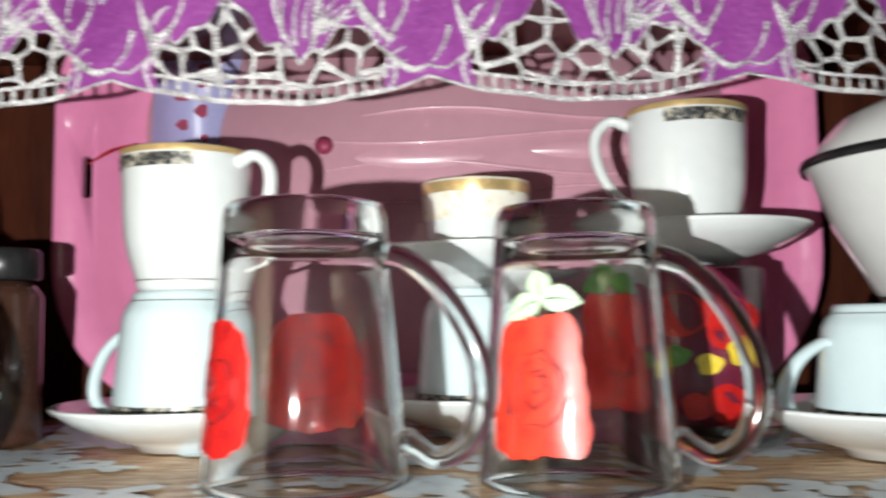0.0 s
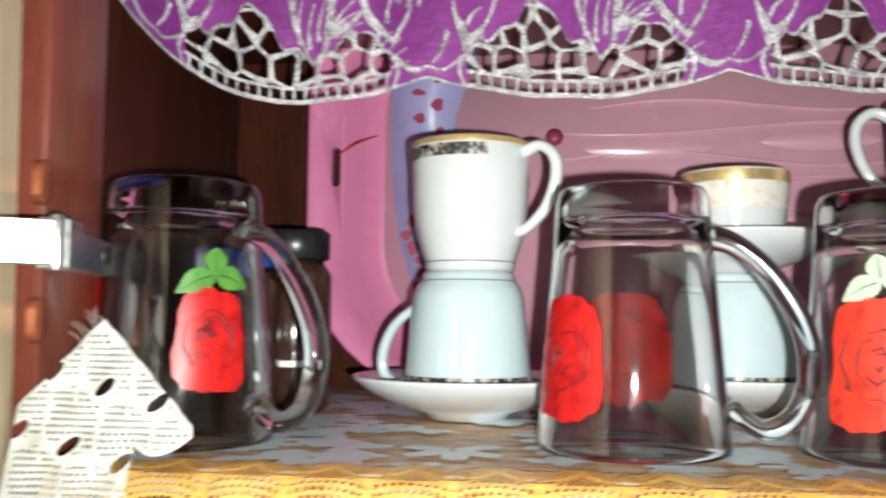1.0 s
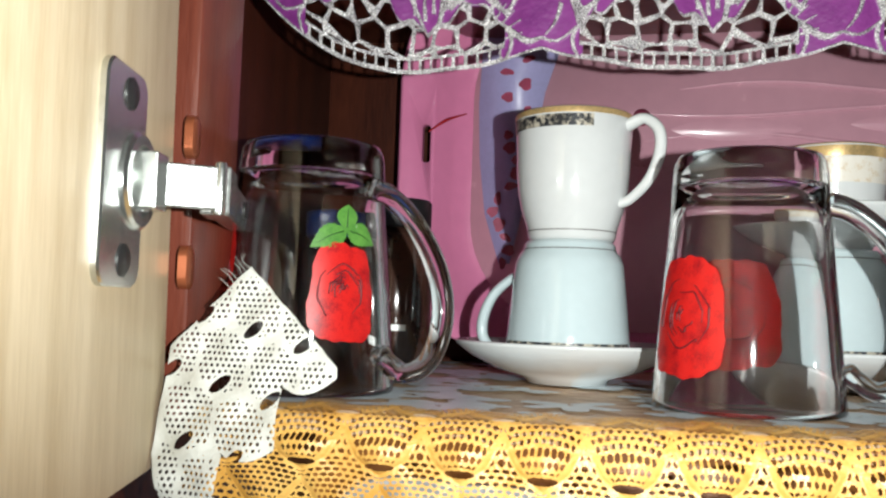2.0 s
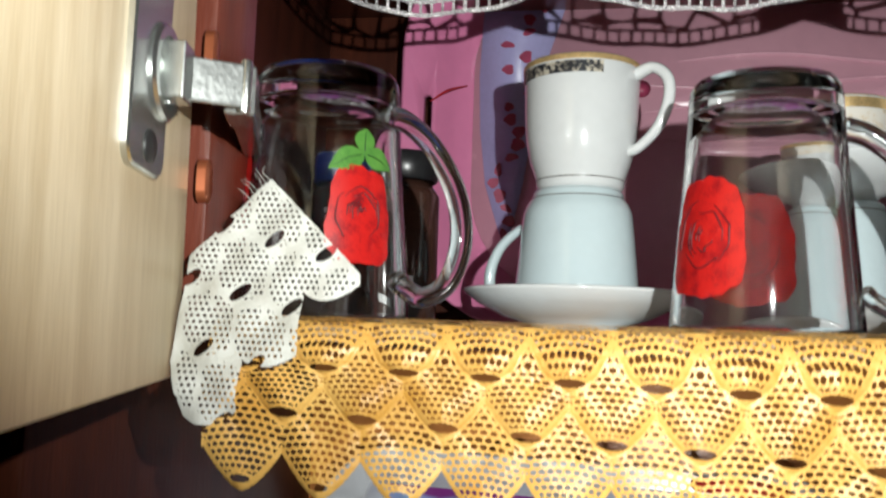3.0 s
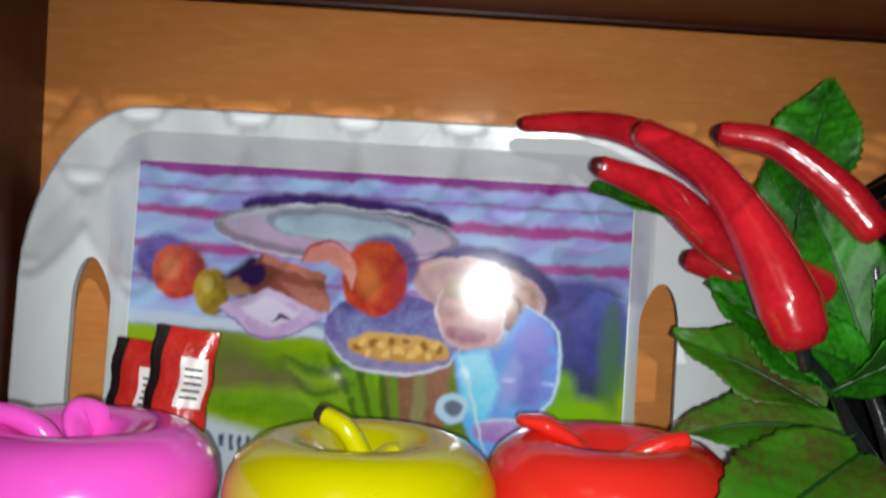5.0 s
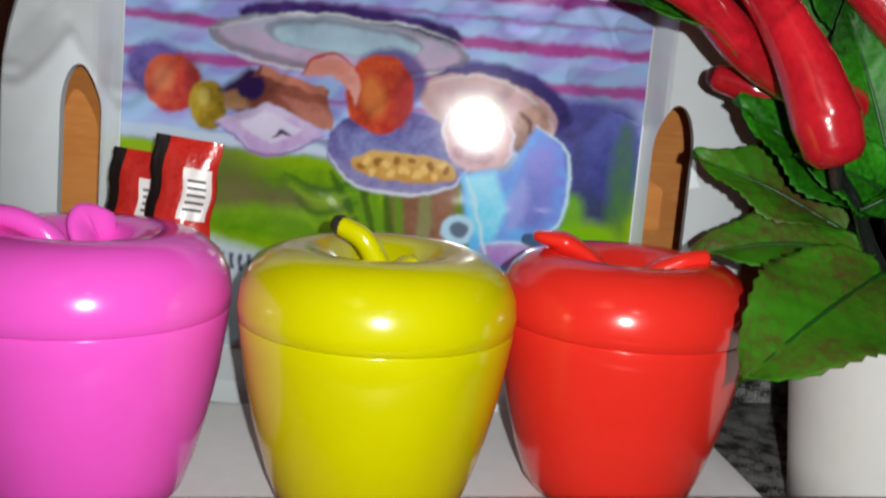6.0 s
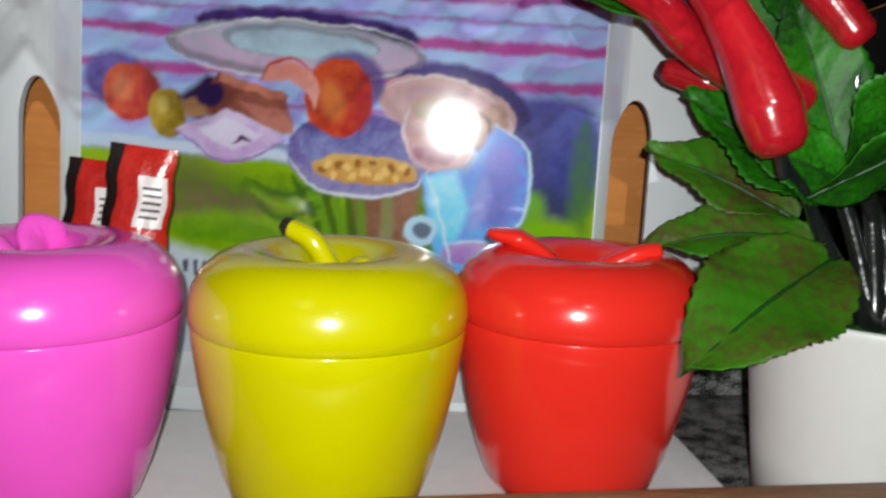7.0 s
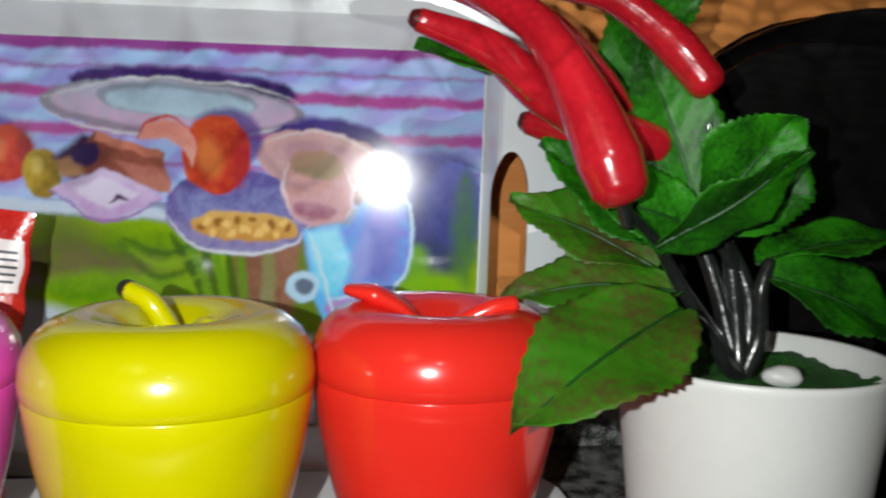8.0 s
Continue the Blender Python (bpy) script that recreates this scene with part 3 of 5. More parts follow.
def valance_zones(x, z):
    u, low = edge_of(x)
    v = z - low
    d = u * SCALLOP
    bar = np.abs((x / 0.0068 + 0.12 * np.sin(x * 70)) % 1 - 0.5) > 0.37
    purple, line = np.abs(d) > 0.061, np.zeros_like(x, bool)
    line |= np.abs(np.abs(d) - 0.061 - 0.004 * np.sin(v * 150)) < 0.0012
    # the net reaches up between the petals only here and there
    crest = 0.028 + 0.026 * np.exp(-((d + 0.022) / 0.015) ** 2) + 0.012 * np.exp(-((d - 0.040) / 0.010) ** 2) + 0.002 * np.sin(d * 420)
    purple |= v > crest
    line |= np.abs(v - crest - 0.001) < 0.0013 + 0.0008 * np.sin(d * 260)
    for k, (cd, cv, rx, rz, lean) in enumerate(PETALS):
        a = d - cd
        a = a - SCALLOP * np.round(a / SCALLOP)
        b = v - cv
        c, s = math.cos(radians(lean)), math.sin(radians(lean))
        p, q = (c * a + s * b) / rx, (-s * a + c * b) / rz
        # petals come to a point and have a waved edge
        p = p / np.clip(1 - 0.38 * np.clip(-q, 0, 1) ** 2, 0.3, 1)
        ang = np.arctan2(q, p)
        rad = np.hypot(p, q) * (1 + 0.035 * np.sin(ang * 7 + k))
        inside = rad < 1
        line &= ~inside
        line |= np.abs(rad - 1) < (0.0009 + 0.0014 * np.clip(np.sin(ang * 2 + 1.7 * k), 0, 1)) / rx
        purple |= inside
    for x0, v0, x1, v1 in STITCHES:
        dx, dv = x1 - x0, v1 - v0
        dx = dx - SCALLOP * round(dx / SCALLOP)
        a = d - x0
        a = a - SCALLOP * np.round(a / SCALLOP)
        size = math.hypot(dx, dv)
        t = (a * dx + (v - v0) * dv) / size ** 2
        off = np.abs((a * dv - (v - v0) * dx) / size + 0.0016 * np.sin(np.pi * t))
        line |= (t > 0) & (t < 1) & (off < 0.0013 * (1 - 0.75 * np.clip(t, 0, 1)))
    # small open slits at the flower's heart
    a = np.abs(np.abs(d) - 0.0735)
    heart = (a < 0.011) & (v > 0.052) & (v < 0.068)
    slit = heart & (np.abs(((d + 0.5 * v) / 0.0055) % 1 - 0.5) < 0.2)
    line |= heart & ~slit & (np.abs(((d + 0.5 * v) / 0.0055) % 1 - 0.5) < 0.36)
    open_row = (v > 0.0028) & (v < 0.0085) & (np.abs(d) < 0.059)
    net = (v > 0.0104) & ~purple
    thread = web(x, v) < 0.0016 + 0.0018 * (0.5 + 0.5 * np.sin(x * 210 + 40 * v) * np.sin(v * 260 + 1))
    hole = (open_row & ~bar) | (net & ~thread) | slit
    silver = (v < 0.0018 + 0.0014 * (np.abs(d) < 0.06)) | ((v > 0.0082) & (v < 0.0106) & (np.abs(d) < 0.061)) | open_row | net | line
    return (v > 0) & ~hole, silver, v


def valance_place(x, z):
    keep, silver, v = valance_zones(x, z)
    y = 0.479 + 0.0035 * np.sin(x * 2 * np.pi / SCALLOP + 1.0) + 0.002 * np.sin(x * 140) * np.clip((0.66 - z) / 0.07, 0, 1) - 0.0011 * silver
    return x, y, z


valance = thing("shelf_valance", (0, 0, 0), "purple cutwork valance with silver glitter embroidery hanging from the shelf", "valance")
for name, m, shiny in (("purple_cloth", M_PURPLE, False), ("silver_embroidery", M_SILVER, True)):
    me = sheet(np.arange(-0.292, 0.52, 0.00052), np.arange(0.588, 0.702, 0.00052), lambda x, z: np.logical_and(*(lambda q: (q[0], q[1] == shiny))(valance_zones(x, z))), valance_place)
    ob = finish(new(name, me), m)
    ob.parent = valance
    if shiny:
        tagged(ob, "silver glitter embroidery and netting")

# ---------------------------------------------------------------- the pink tray behind the cups
pink = thing("pink_tray", (0.072, 0.745, 0.588), "large pink plastic serving tray standing behind the cups", "tray", turn=-1.5)
bm = stacked([(0.245, 0.155, 0.10, 0.018), (0.262, 0.168, 0.105, 0.010), (0.272, 0.176, 0.11, -0.012), (0.298, 0.1825, 0.12, -0.030), (0.301, 0.184, 0.122, -0.029), (0.300, 0.1835, 0.121, -0.024),
              (0.276, 0.179, 0.11, -0.008), (0.266, 0.171, 0.105, 0.014), (0.245, 0.157, 0.10, 0.022)])
body = part("tray_body", bm, M_PINK_RIM, pink)
holer = new("holer", mesh_of(stacked([(0.0032, 0.017, 0.0031, -0.08), (0.0032, 0.017, 0.0031, 0.08)]), "holer"))
holer.matrix_world = pink.matrix_world @ pose(-0.279, 0, 0.008)
cut(body, holer)
part("tray_face", flat_shape([(x, z) for x, z in outline(0.243, 0.153, 0.098)], 0.0165, thick=0.001), M_PINK, pink, "mauve moulded face")
for zz, x0, x1, amp in ((0.062, -0.06, 0.235, 0.006), (0.042, -0.11, 0.235, -0.004), (0.016, -0.09, 0.235, 0.007), (-0.006, -0.1, 0.23, -0.006), (-0.03, -0.02, 0.235, 0.006), (-0.055, 0.0, 0.23, -0.006), (-0.085, 0.02, 0.23, 0.005)):
    pts = [(x0 + (x1 - x0) * i / 6, 0.0165, zz + amp * math.sin(i * 1.1)) for i in range(7)]
    part("ridge", tube(pts, [0.0004, 0.0016, 0.002, 0.002, 0.0016, 0.0005], 8), M_PINK, pink)
for cx, cz, rx, rz in ((-0.012, 0.026, 0.056, 0.0105), (0.13, 0.030, 0.05, 0.008)):
    bm = bmesh.new()
    rings = [[bm.verts.new((cx + rx * k * math.cos(a), 0.0166 - 0.0028 * (1 - k * k), cz + rz * k * math.sin(a) * abs(math.sin(a)) ** 0.5)) for a in (2 * math.pi * i / 48 for i in range(48))] for k in (1.0, 0.8, 0.5, 0.15)]
    for a, b in zip(rings, rings[1:]):
        for i in range(48):
            bm.faces.new((a[i], a[(i + 1) % 48], b[(i + 1) % 48], b[i]))
    bm.faces.new(rings[-1])
    part("embossed_leaf", bm, M_PINK, pink)
part("knob_hole", lathe([(0.0, 0.0), (0.007, 0.0), (0.0078, 0.0008), (0.0, 0.0009)], 24, m=pose(-0.092, 0.0162, 0.037, 90)), M_LILAC_ROSE, pink, "dull red round dot")
part("printed_line", tube([(-0.276, -0.0215, 0.018), (-0.262, -0.0125, 0.030), (-0.248, 0.008, 0.040)], [0.0006, 0.0014, 0.0006], 6), M_ROSE, pink, "dark red printed line")
# lilac strip down the left end, with small printed roses
left_line = [(-0.232, 0.15), (-0.236, 0.10), (-0.238, 0.05), (-0.236, 0.0), (-0.230, -0.05), (-0.216, -0.095)]
right_line = [(-0.150, 0.15), (-0.165, 0.10), (-0.178, 0.06), (-0.188, 0.0), (-0.196, -0.05), (-0.206, -0.095)]
strip = part("printed_strip", flat_shape(left_line + right_line[::-1], 0.0152, thick=0.0008), M_LILAC, pink, "lilac printed strip")
rng = random.Random(3)
for n in range(22):
    t = n / 21
    k = t * 4.99
    i = int(k)
    lx = left_line[i][0] + (left_line[i + 1][0] - left_line[i][0]) * (k - i)
    rx = right_line[i][0] + (right_line[i + 1][0] - right_line[i][0]) * (k - i)
    x, z = lx + (rx - lx) * rng.uniform(0.15, 0.85), 0.15 - 0.245 * t
    part("printed_rose", flat_shape(oval(x, z, rng.uniform(0.003, 0.006), rng.uniform(0.003, 0.007), 14, rng.uniform(0, 180), 0.12), 0.0148, thick=0.0003), M_LILAC_ROSE, strip, "", False)


# ---------------------------------------------------------------- cups and saucers
CUP = [(0.0, 0.003), (0.019, 0.003), (0.021, 0.0), (0.0272, 0.0), (0.0286, 0.003), (0.0288, 0.0065), (0.0304, 0.012), (0.0332, 0.021), (0.0356, 0.033), (0.0368, 0.047), (0.0373, 0.064), (0.0385, 0.0865),
       (0.0378, 0.0878), (0.0368, 0.0868), (0.0352, 0.062), (0.0338, 0.043), (0.0305, 0.028), (0.024, 0.016), (0.012, 0.010), (0.0, 0.0095)]
FLARED = [(0.0, 0.003), (0.020, 0.003), (0.022, 0.0), (0.0282, 0.0), (0.0296, 0.003), (0.0300, 0.0065), (0.0330, 0.0105), (0.0352, 0.017), (0.0364, 0.030), (0.0380, 0.050), (0.0394, 0.068), (0.0412, 0.0865),
          (0.0405, 0.0878), (0.0394, 0.0868), (0.0376, 0.062), (0.0358, 0.040), (0.0330, 0.024), (0.026, 0.014), (0.012, 0.010), (0.0, 0.0095)]
TUMBLER = [(0.0, 0.003), (0.02, 0.003), (0.022, 0.0), (0.027, 0.0), (0.030, 0.004), (0.0315, 0.012), (0.0335, 0.030), (0.0355, 0.0525), (0.0345, 0.0538), (0.0338, 0.0525), (0.031, 0.02), (0.020, 0.008), (0.0, 0.007)]
SAUCER = [(0.0, 0.002), (0.02, 0.002), (0.022, 0.0), (0.025, 0.0), (0.028, 0.004), (0.046, 0.009), (0.062, 0.017), (0.072, 0.0245), (0.0726, 0.026), (0.0715, 0.0268), (0.062, 0.0212), (0.046, 0.0166), (0.03, 0.0152), (0.0, 0.015)]


def on_wall(profile, z):
    """The outer radius of a profile at a height."""
    outer = profile[:max(range(len(profile)), key=lambda i: profile[i][1]) + 1]
    for (r0, z0), (r1, z1) in zip(outer, outer[1:]):
        if z0 <= z <= z1 and z1 > z0:
            return r0 + (r1 - r0) * (z - z0) / (z1 - z0)
    return outer[-1][0]


def band(profile, z0, z1, arc, proud=0.0004, n=40):
    return lathe([(on_wall(profile, z0) + proud, z0), (on_wall(profile, (z0 + z1) / 2) + proud, (z0 + z1) / 2), (on_wall(profile, z1) + proud, z1)], n, arc=arc)


def cup(place, label, upside=False, handle=0.0, profile=CUP, height=0.0878, dark=(150, 300), golden=True, beige=False, has_handle=True, squash=1.0):
    ob = thing("cup", place, label, "cup", "stacked tea cups")
    if upside:
        ob.matrix_world = pose(*place) @ pose(0, 0, height * squash, 180) @ Matrix.Diagonal((1, 1, squash, 1))
    else:
        ob.matrix_world = pose(*place) @ Matrix.Diagonal((1, 1, squash, 1))
    if upside and profile is CUP:
        profile = FLARED
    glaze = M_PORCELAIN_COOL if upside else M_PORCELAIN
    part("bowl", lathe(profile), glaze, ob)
    if has_handle:
        way = math.cos(radians(handle)), math.sin(radians(handle)) * (-1 if upside else 1)
        pts = [(r * way[0], r * way[1], z) for r, z in ((0.0365, 0.079), (0.048, 0.083), (0.0575, 0.075), (0.0585, 0.06), (0.052, 0.042), (0.040, 0.029), (0.0315, 0.026))]
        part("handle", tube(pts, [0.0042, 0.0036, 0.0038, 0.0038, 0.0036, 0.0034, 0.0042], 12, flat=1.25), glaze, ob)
    if golden:
        part("gold_rim", band(profile, height - 0.0045 if not beige else height - 0.009, height - 0.0006, (0, 360), n=56), M_GOLD, ob, "gold rim line")
    if dark:
        part("pattern_band", band(profile, height - 0.0135, height - 0.0055, dark), M_BLACK_BAND, ob, "black and gold patterned band")
    if beige:
        part("pattern_band", band(profile, height - 0.026, height - 0.0095, (0, 360), n=56), M_BEIGE_BAND, ob, "beige and gold patterned band")
    else:
        for z in (0.0060,):
            part("foot_line", band(profile, z, z + 0.0007, (0, 360), n=48), M_LINE, ob)
    return ob


def saucer(place, label, radius=0.0726):
    ob = alone("saucer", lathe([(r * radius / 0.0726, z) for r, z in SAUCER], 72), M_PORCELAIN, place, label, "saucer", group="porcelain saucers")
    return ob


CA = (-0.074, 0.553)
saucer((*CA, SHELF + 0.0026), "white porcelain saucer under stacked cups on the cloth", 0.0735)
cup((*CA, 0.4200), "white porcelain cup upside down on a saucer", True, 168, dark=(20, 160), squash=0.87)
cup((CA[0] + 0.001, CA[1], 0.4966), "white porcelain cup with gold rim standing on an upturned cup", False, -22, dark=(175, 290), squash=0.94)
CB = (0.102, 0.605)
saucer((*CB, SHELF + 0.0026), "white porcelain saucer with an upturned cup on it")
cup((*CB, 0.4200), "white porcelain cup upside down holding a saucer", True, 200, dark=(0, 360), has_handle=False, squash=0.885)
saucer((*CB, 0.4979), "white porcelain saucer on an upturned cup", 0.068)
cup((*CB, 0.5132), "small white cup with gold rim and beige pattern", profile=TUMBLER, height=0.0538, dark=None, beige=True, has_handle=False)
CC = (0.242, 0.60)
MUG = [(0.0, 0.002), (0.036, 0.002), (0.040, 0.0), (0.0425, 0.003), (0.043, 0.05), (0.0435, 0.102), (0.0425, 0.104), (0.041, 0.102), (0.040, 0.008), (0.0, 0.006)]
mug = thing("patterned_mug", (*CC, SHELF + 0.0026), "maroon mug with red and yellow flower print", "mug")
part("mug_body", lathe(MUG), M_MAROON, mug)
for az, z, r, m in ((245, 0.075, 0.017, M_ROSE), (285, 0.070, 0.020, M_ROSE), (265, 0.045, 0.008, M_YELLOW_PRINT), (292, 0.052, 0.010, M_YELLOW_PRINT), (280, 0.022, 0.014, M_ROSE), (240, 0.05, 0.008, M_PRINT_GREEN), (255, 0.02, 0.01, M_ROSE)):
    bm = bmesh.new()
    ring = []
    for x, zz in oval(0, z, r, r * 0.8, 20, 0, 0.1):
        a = radians(az) + x / 0.0435
        ring.append(bm.verts.new((0.0437 * math.cos(a), 0.0437 * math.sin(a), zz)))
    bm.faces.new(ring)
    part("printed_flower", bm, m, mug, "", False)
saucer((*CC, 0.5090), "white porcelain saucer on a patterned mug", 0.073)
cup((CC[0] - 0.002, CC[1], 0.5243), "white porcelain cup with gold and black band on a saucer", False, 172, dark=(235, 330))
CD = (0.316, 0.492)
saucer((*CD, SHELF + 0.0026), "white porcelain saucer with an upturned cup on it")
cup((*CD, 0.4200), "white porcelain cup upside down with its handle outward", True, 182, dark=(0, 360), squash=0.72)
glassdish = alone("glass_dish", lathe([(0.0, 0.0), (0.02, 0.0), (0.03, 0.004), (0.04, 0.015), (0.041, 0.0165), (0.0395, 0.0165), (0.029, 0.0065), (0.0, 0.003)], 48), M_GLASS, (0.236, 0.525, SHELF + 0.0026), "small clear glass dish on the cloth", "dish")

# enamel bowl with a lid over a tall base at the far end
ENAMEL = [(0.0, 0.0), (0.04, 0.0), (0.045, 0.004), (0.062, 0.03), (0.084, 0.07), (0.097, 0.105), (0.102, 0.112), (0.1025, 0.115), (0.100, 0.1155), (0.095, 0.106), (0.082, 0.072), (0.06, 0.032), (0.0, 0.006)]
bowl = thing("enamel_bowl", (0.425, 0.60, SHELF + 0.0626), "white enamel bowl with a black rim and a domed lid", "bowl")
part("bowl_body", lathe(ENAMEL, 64), M_ENAMEL, bowl)
part("black_rim", lathe([(0.1035, 0.110), (0.1045, 0.113), (0.1035, 0.1165), (0.099, 0.1172)], 64), M_DARK, bowl, "black enamel rim")
part("lid", lathe([(0.097, 0.1165), (0.094, 0.124), (0.08, 0.142), (0.05, 0.157), (0.015, 0.163), (0.012, 0.172), (0.0, 0.174)], 64), M_ENAMEL, bowl, "white domed lid")
alone("enamel_pot", lathe([(0.0, 0.0), (0.068, 0.0), (0.072, 0.004), (0.072, 0.058), (0.069, 0.0595), (0.066, 0.058), (0.066, 0.006), (0.0, 0.005)], 56), M_DARK, (0.425, 0.60, SHELF + 0.0026), "dark low pot under an enamel bowl", "pot")

# ---------------------------------------------------------------- the glass mugs
GLASS_H = 0.134
GLASS = [(0.0, 0.133), (0.026, 0.133), (0.033, 0.1335), (0.0365, 0.1325), (0.0385, 0.129), (0.0392, 0.124), (0.0405, 0.10), (0.0448, 0.05), (0.0486, 0.003), (0.0484, 0.0008), (0.0470, 0.0),
         (0.0456, 0.0012), (0.0452, 0.004), (0.0415, 0.05), (0.0372, 0.10), (0.0350, 0.114), (0.030, 0.1175), (0.0, 0.1185)]


def wall_at(z, outside=0.0004):
    return 0.0490 - z * 0.0802 + outside + 0.0002


def curved_print(shape, az, m, name, parent):
    """A flat print wrapped on the outside of a glass, as a fan of small faces."""
    bm = bmesh.new()
    loops = []
    for k in (1.0, 0.72, 0.42, 0.14):
        ring = []
        cx, cz = sum(p[0] for p in shape) / len(shape), sum(p[1] for p in shape) / len(shape)
        for x, z in shape:
            x, z = cx + (x - cx) * k, cz + (z - cz) * k
            a = radians(az) + x / 0.0445
            r = wall_at(z)
            ring.append(bm.verts.new((r * math.cos(a), r * math.sin(a), z)))
        loops.append(ring)
    n = len(shape)
    for a, b in zip(loops, loops[1:]):
        for i in range(n):
            bm.faces.new((a[i], a[(i + 1) % n], b[(i + 1) % n], b[i]))
    bm.faces.new(loops[-1])
    return part(name, bm, m, parent)


def petal_lines(az, cx, cz, size, parent, seed):
    """Dark swirling petal outlines on a rose."""
    rng = random.Random(seed)
    for k in range(9):
        a0, rad = rng.uniform(0, 360), size * (0.12 + 0.085 * k)
        pts = []
        for i in range(7):
            a = radians(a0 + i * rng.uniform(14, 24))
            x, z = cx + rad * math.cos(a), cz + 1.15 * rad * math.sin(a) + 0.001 * math.sin(i * 2)
            b = radians(az) + x / 0.0445
            r = wall_at(z, 0.0006)
            pts.append((r * math.cos(b), r * math.sin(b), z))
        part("petal_line", tube(pts, [0.0002, 0.0006, 0.0002], 5, steps=3), M_ROSE_LINE, parent)


def rose(parent, az, z, w, h, m, leaf_m, seed, leaves=True):
    """A squarish rose with ragged edges, and three pointed leaves spreading over it."""
    rng = random.Random(seed)
    p1, p2 = rng.uniform(0, 6), rng.uniform(0, 6)
    shape = []
    for i in range(96):
        a = 2 * math.pi * i / 96
        k = (abs(math.cos(a)) ** 5 + abs(math.sin(a)) ** 5) ** (-1 / 5) * (1 + 0.035 * math.sin(4 * a + p1) + 0.05 * abs(math.sin(3.5 * a + p2)) + 0.015 * math.sin(17 * a + p1))
        shape.append((w * k * math.cos(a) * (1 - 0.10 * math.sin(a)), z + h * k * math.sin(a)))
    flower = curved_print(shape, az, m, "rose_print", parent)
    petal_lines(az, 0, z, w, flower, seed)
    if leaves:
        for turn, length in ((rng.uniform(195, 215), 0.023), (rng.uniform(-30, -5), 0.020), (rng.uniform(60, 115), 0.017)):
            c, s = math.cos(radians(turn)), math.sin(radians(turn))
            blade = []
            for i in range(32):
                t = i / 16 if i <= 16 else 2 - i / 16
                q = 0.0062 * math.sin(math.pi * t ** 0.8) * (1 if i <= 16 else -1) * (1 + 0.06 * (-1) ** i)
                p = length * t
                blade.append((0.002 + c * p - s * q, z + h + 0.008 + s * p * 0.8 + c * q + 0.006 * t * (1 - t)))
            green = curved_print(blade, az, leaf_m, "leaf_print", parent)
            rib = []
            for t in (0.1, 0.45, 0.85):
                a, zz = radians(az) + (0.002 + c * length * t) / 0.0445, z + h + 0.008 + s * length * t * 0.8 + 0.006 * t * (1 - t)
                rib.append((wall_at(zz, 0.0006) * math.cos(a), wall_at(zz, 0.0006) * math.sin(a), zz))
            part("leaf_rib", tube(rib, [0.0004, 0.0003, 0.0001], 5, steps=3), M_VEIN, green)


def glass_mug(place, handle, roses, label, size=0.92):
    ob = thing("glass_mug", (*place, SHELF + 0.0034), label, "glass mug", "upturned glass mugs")
    ob.scale = (size, size, size)
    part("glass_body", lathe(GLASS, 72), M_GLASS, ob)
    c, s = math.cos(radians(handle)), math.sin(radians(handle))
    pts = [(r * c, r * s, z) for r, z in ((0.0395, 0.108), (0.052, 0.103), (0.068, 0.088), (0.0815, 0.064), (0.085, 0.040), (0.078, 0.020), (0.064, 0.0125), (0.0525, 0.018), (0.0478, 0.022))]
    part("glass_handle", tube(pts, [0.0062, 0.0056, 0.0054, 0.0056, 0.0056, 0.0054, 0.005, 0.0048, 0.0055], 14, flat=1.35), M_GLASS, ob)
    for spec in roses:
        rose(ob, *spec)
    return ob


glass_mug((-0.207, 0.418), -20, [(311, 0.0525, 0.0165, 0.0235, M_ROSE, M_PRINT_GREEN, 1), (206, 0.060, 0.017, 0.024, M_ROSE, M_PRINT_GREEN, 2)], "upturned clear glass mug with red rose print beside the hinge", 0.97)
glass_mug((0.0180, 0.426), -8, [(219, 0.0475, 0.0210, 0.0285, M_ROSE, M_PRINT_GREEN, 3, False), (92, 0.0515, 0.026, 0.029, M_ROSE, M_PRINT_GREEN, 4, False)], "upturned clear glass mug with two red rose prints", 0.945)
glass_mug((0.1405, 0.424), -6, [(238, 0.0485, 0.0215, 0.0305, M_ROSE_ORANGE, M_PRINT_PALE, 5), (52, 0.062, 0.02, 0.03, M_ROSE, M_PRINT_GREEN, 6)], "upturned clear glass mug with an orange-red rose print")

# dark jars behind the first glass mug
jar = thing("dark_jar", (-0.194, 0.572, SHELF + 0.0026), "dark brown glass jar with a black lid", "jar")
part("jar_body", lathe([(0.0, 0.0), (0.022, 0.0), (0.025, 0.004), (0.025, 0.090), (0.019, 0.100), (0.0, 0.100)], 40), M_BROWNJAR, jar)
part("lid", lathe([(0.022, 0.1005), (0.0235, 0.102), (0.0235, 0.118), (0.022, 0.120), (0.0, 0.120)], 40), M_DARK, jar, "black screw lid")
part("label_strip", lathe([(0.0253, 0.03), (0.0253, 0.034)], 16, arc=(240, 300)), M_PRINT_WHITE, jar)
jar = thing("blue_lid_jar", (-0.222, 0.535, SHELF + 0.0026), "brown glass jar with a blue lid", "jar")
part("jar_body", lathe([(0.0, 0.0), (0.026, 0.0), (0.029, 0.004), (0.029, 0.082), (0.022, 0.093), (0.0, 0.093)], 40), M_BROWNJAR, jar)
part("lid", lathe([(0.024, 0.0935), (0.0255, 0.095), (0.0255, 0.112), (0.024, 0.114), (0.0, 0.114)], 40), M_BLUE, jar, "blue screw lid")
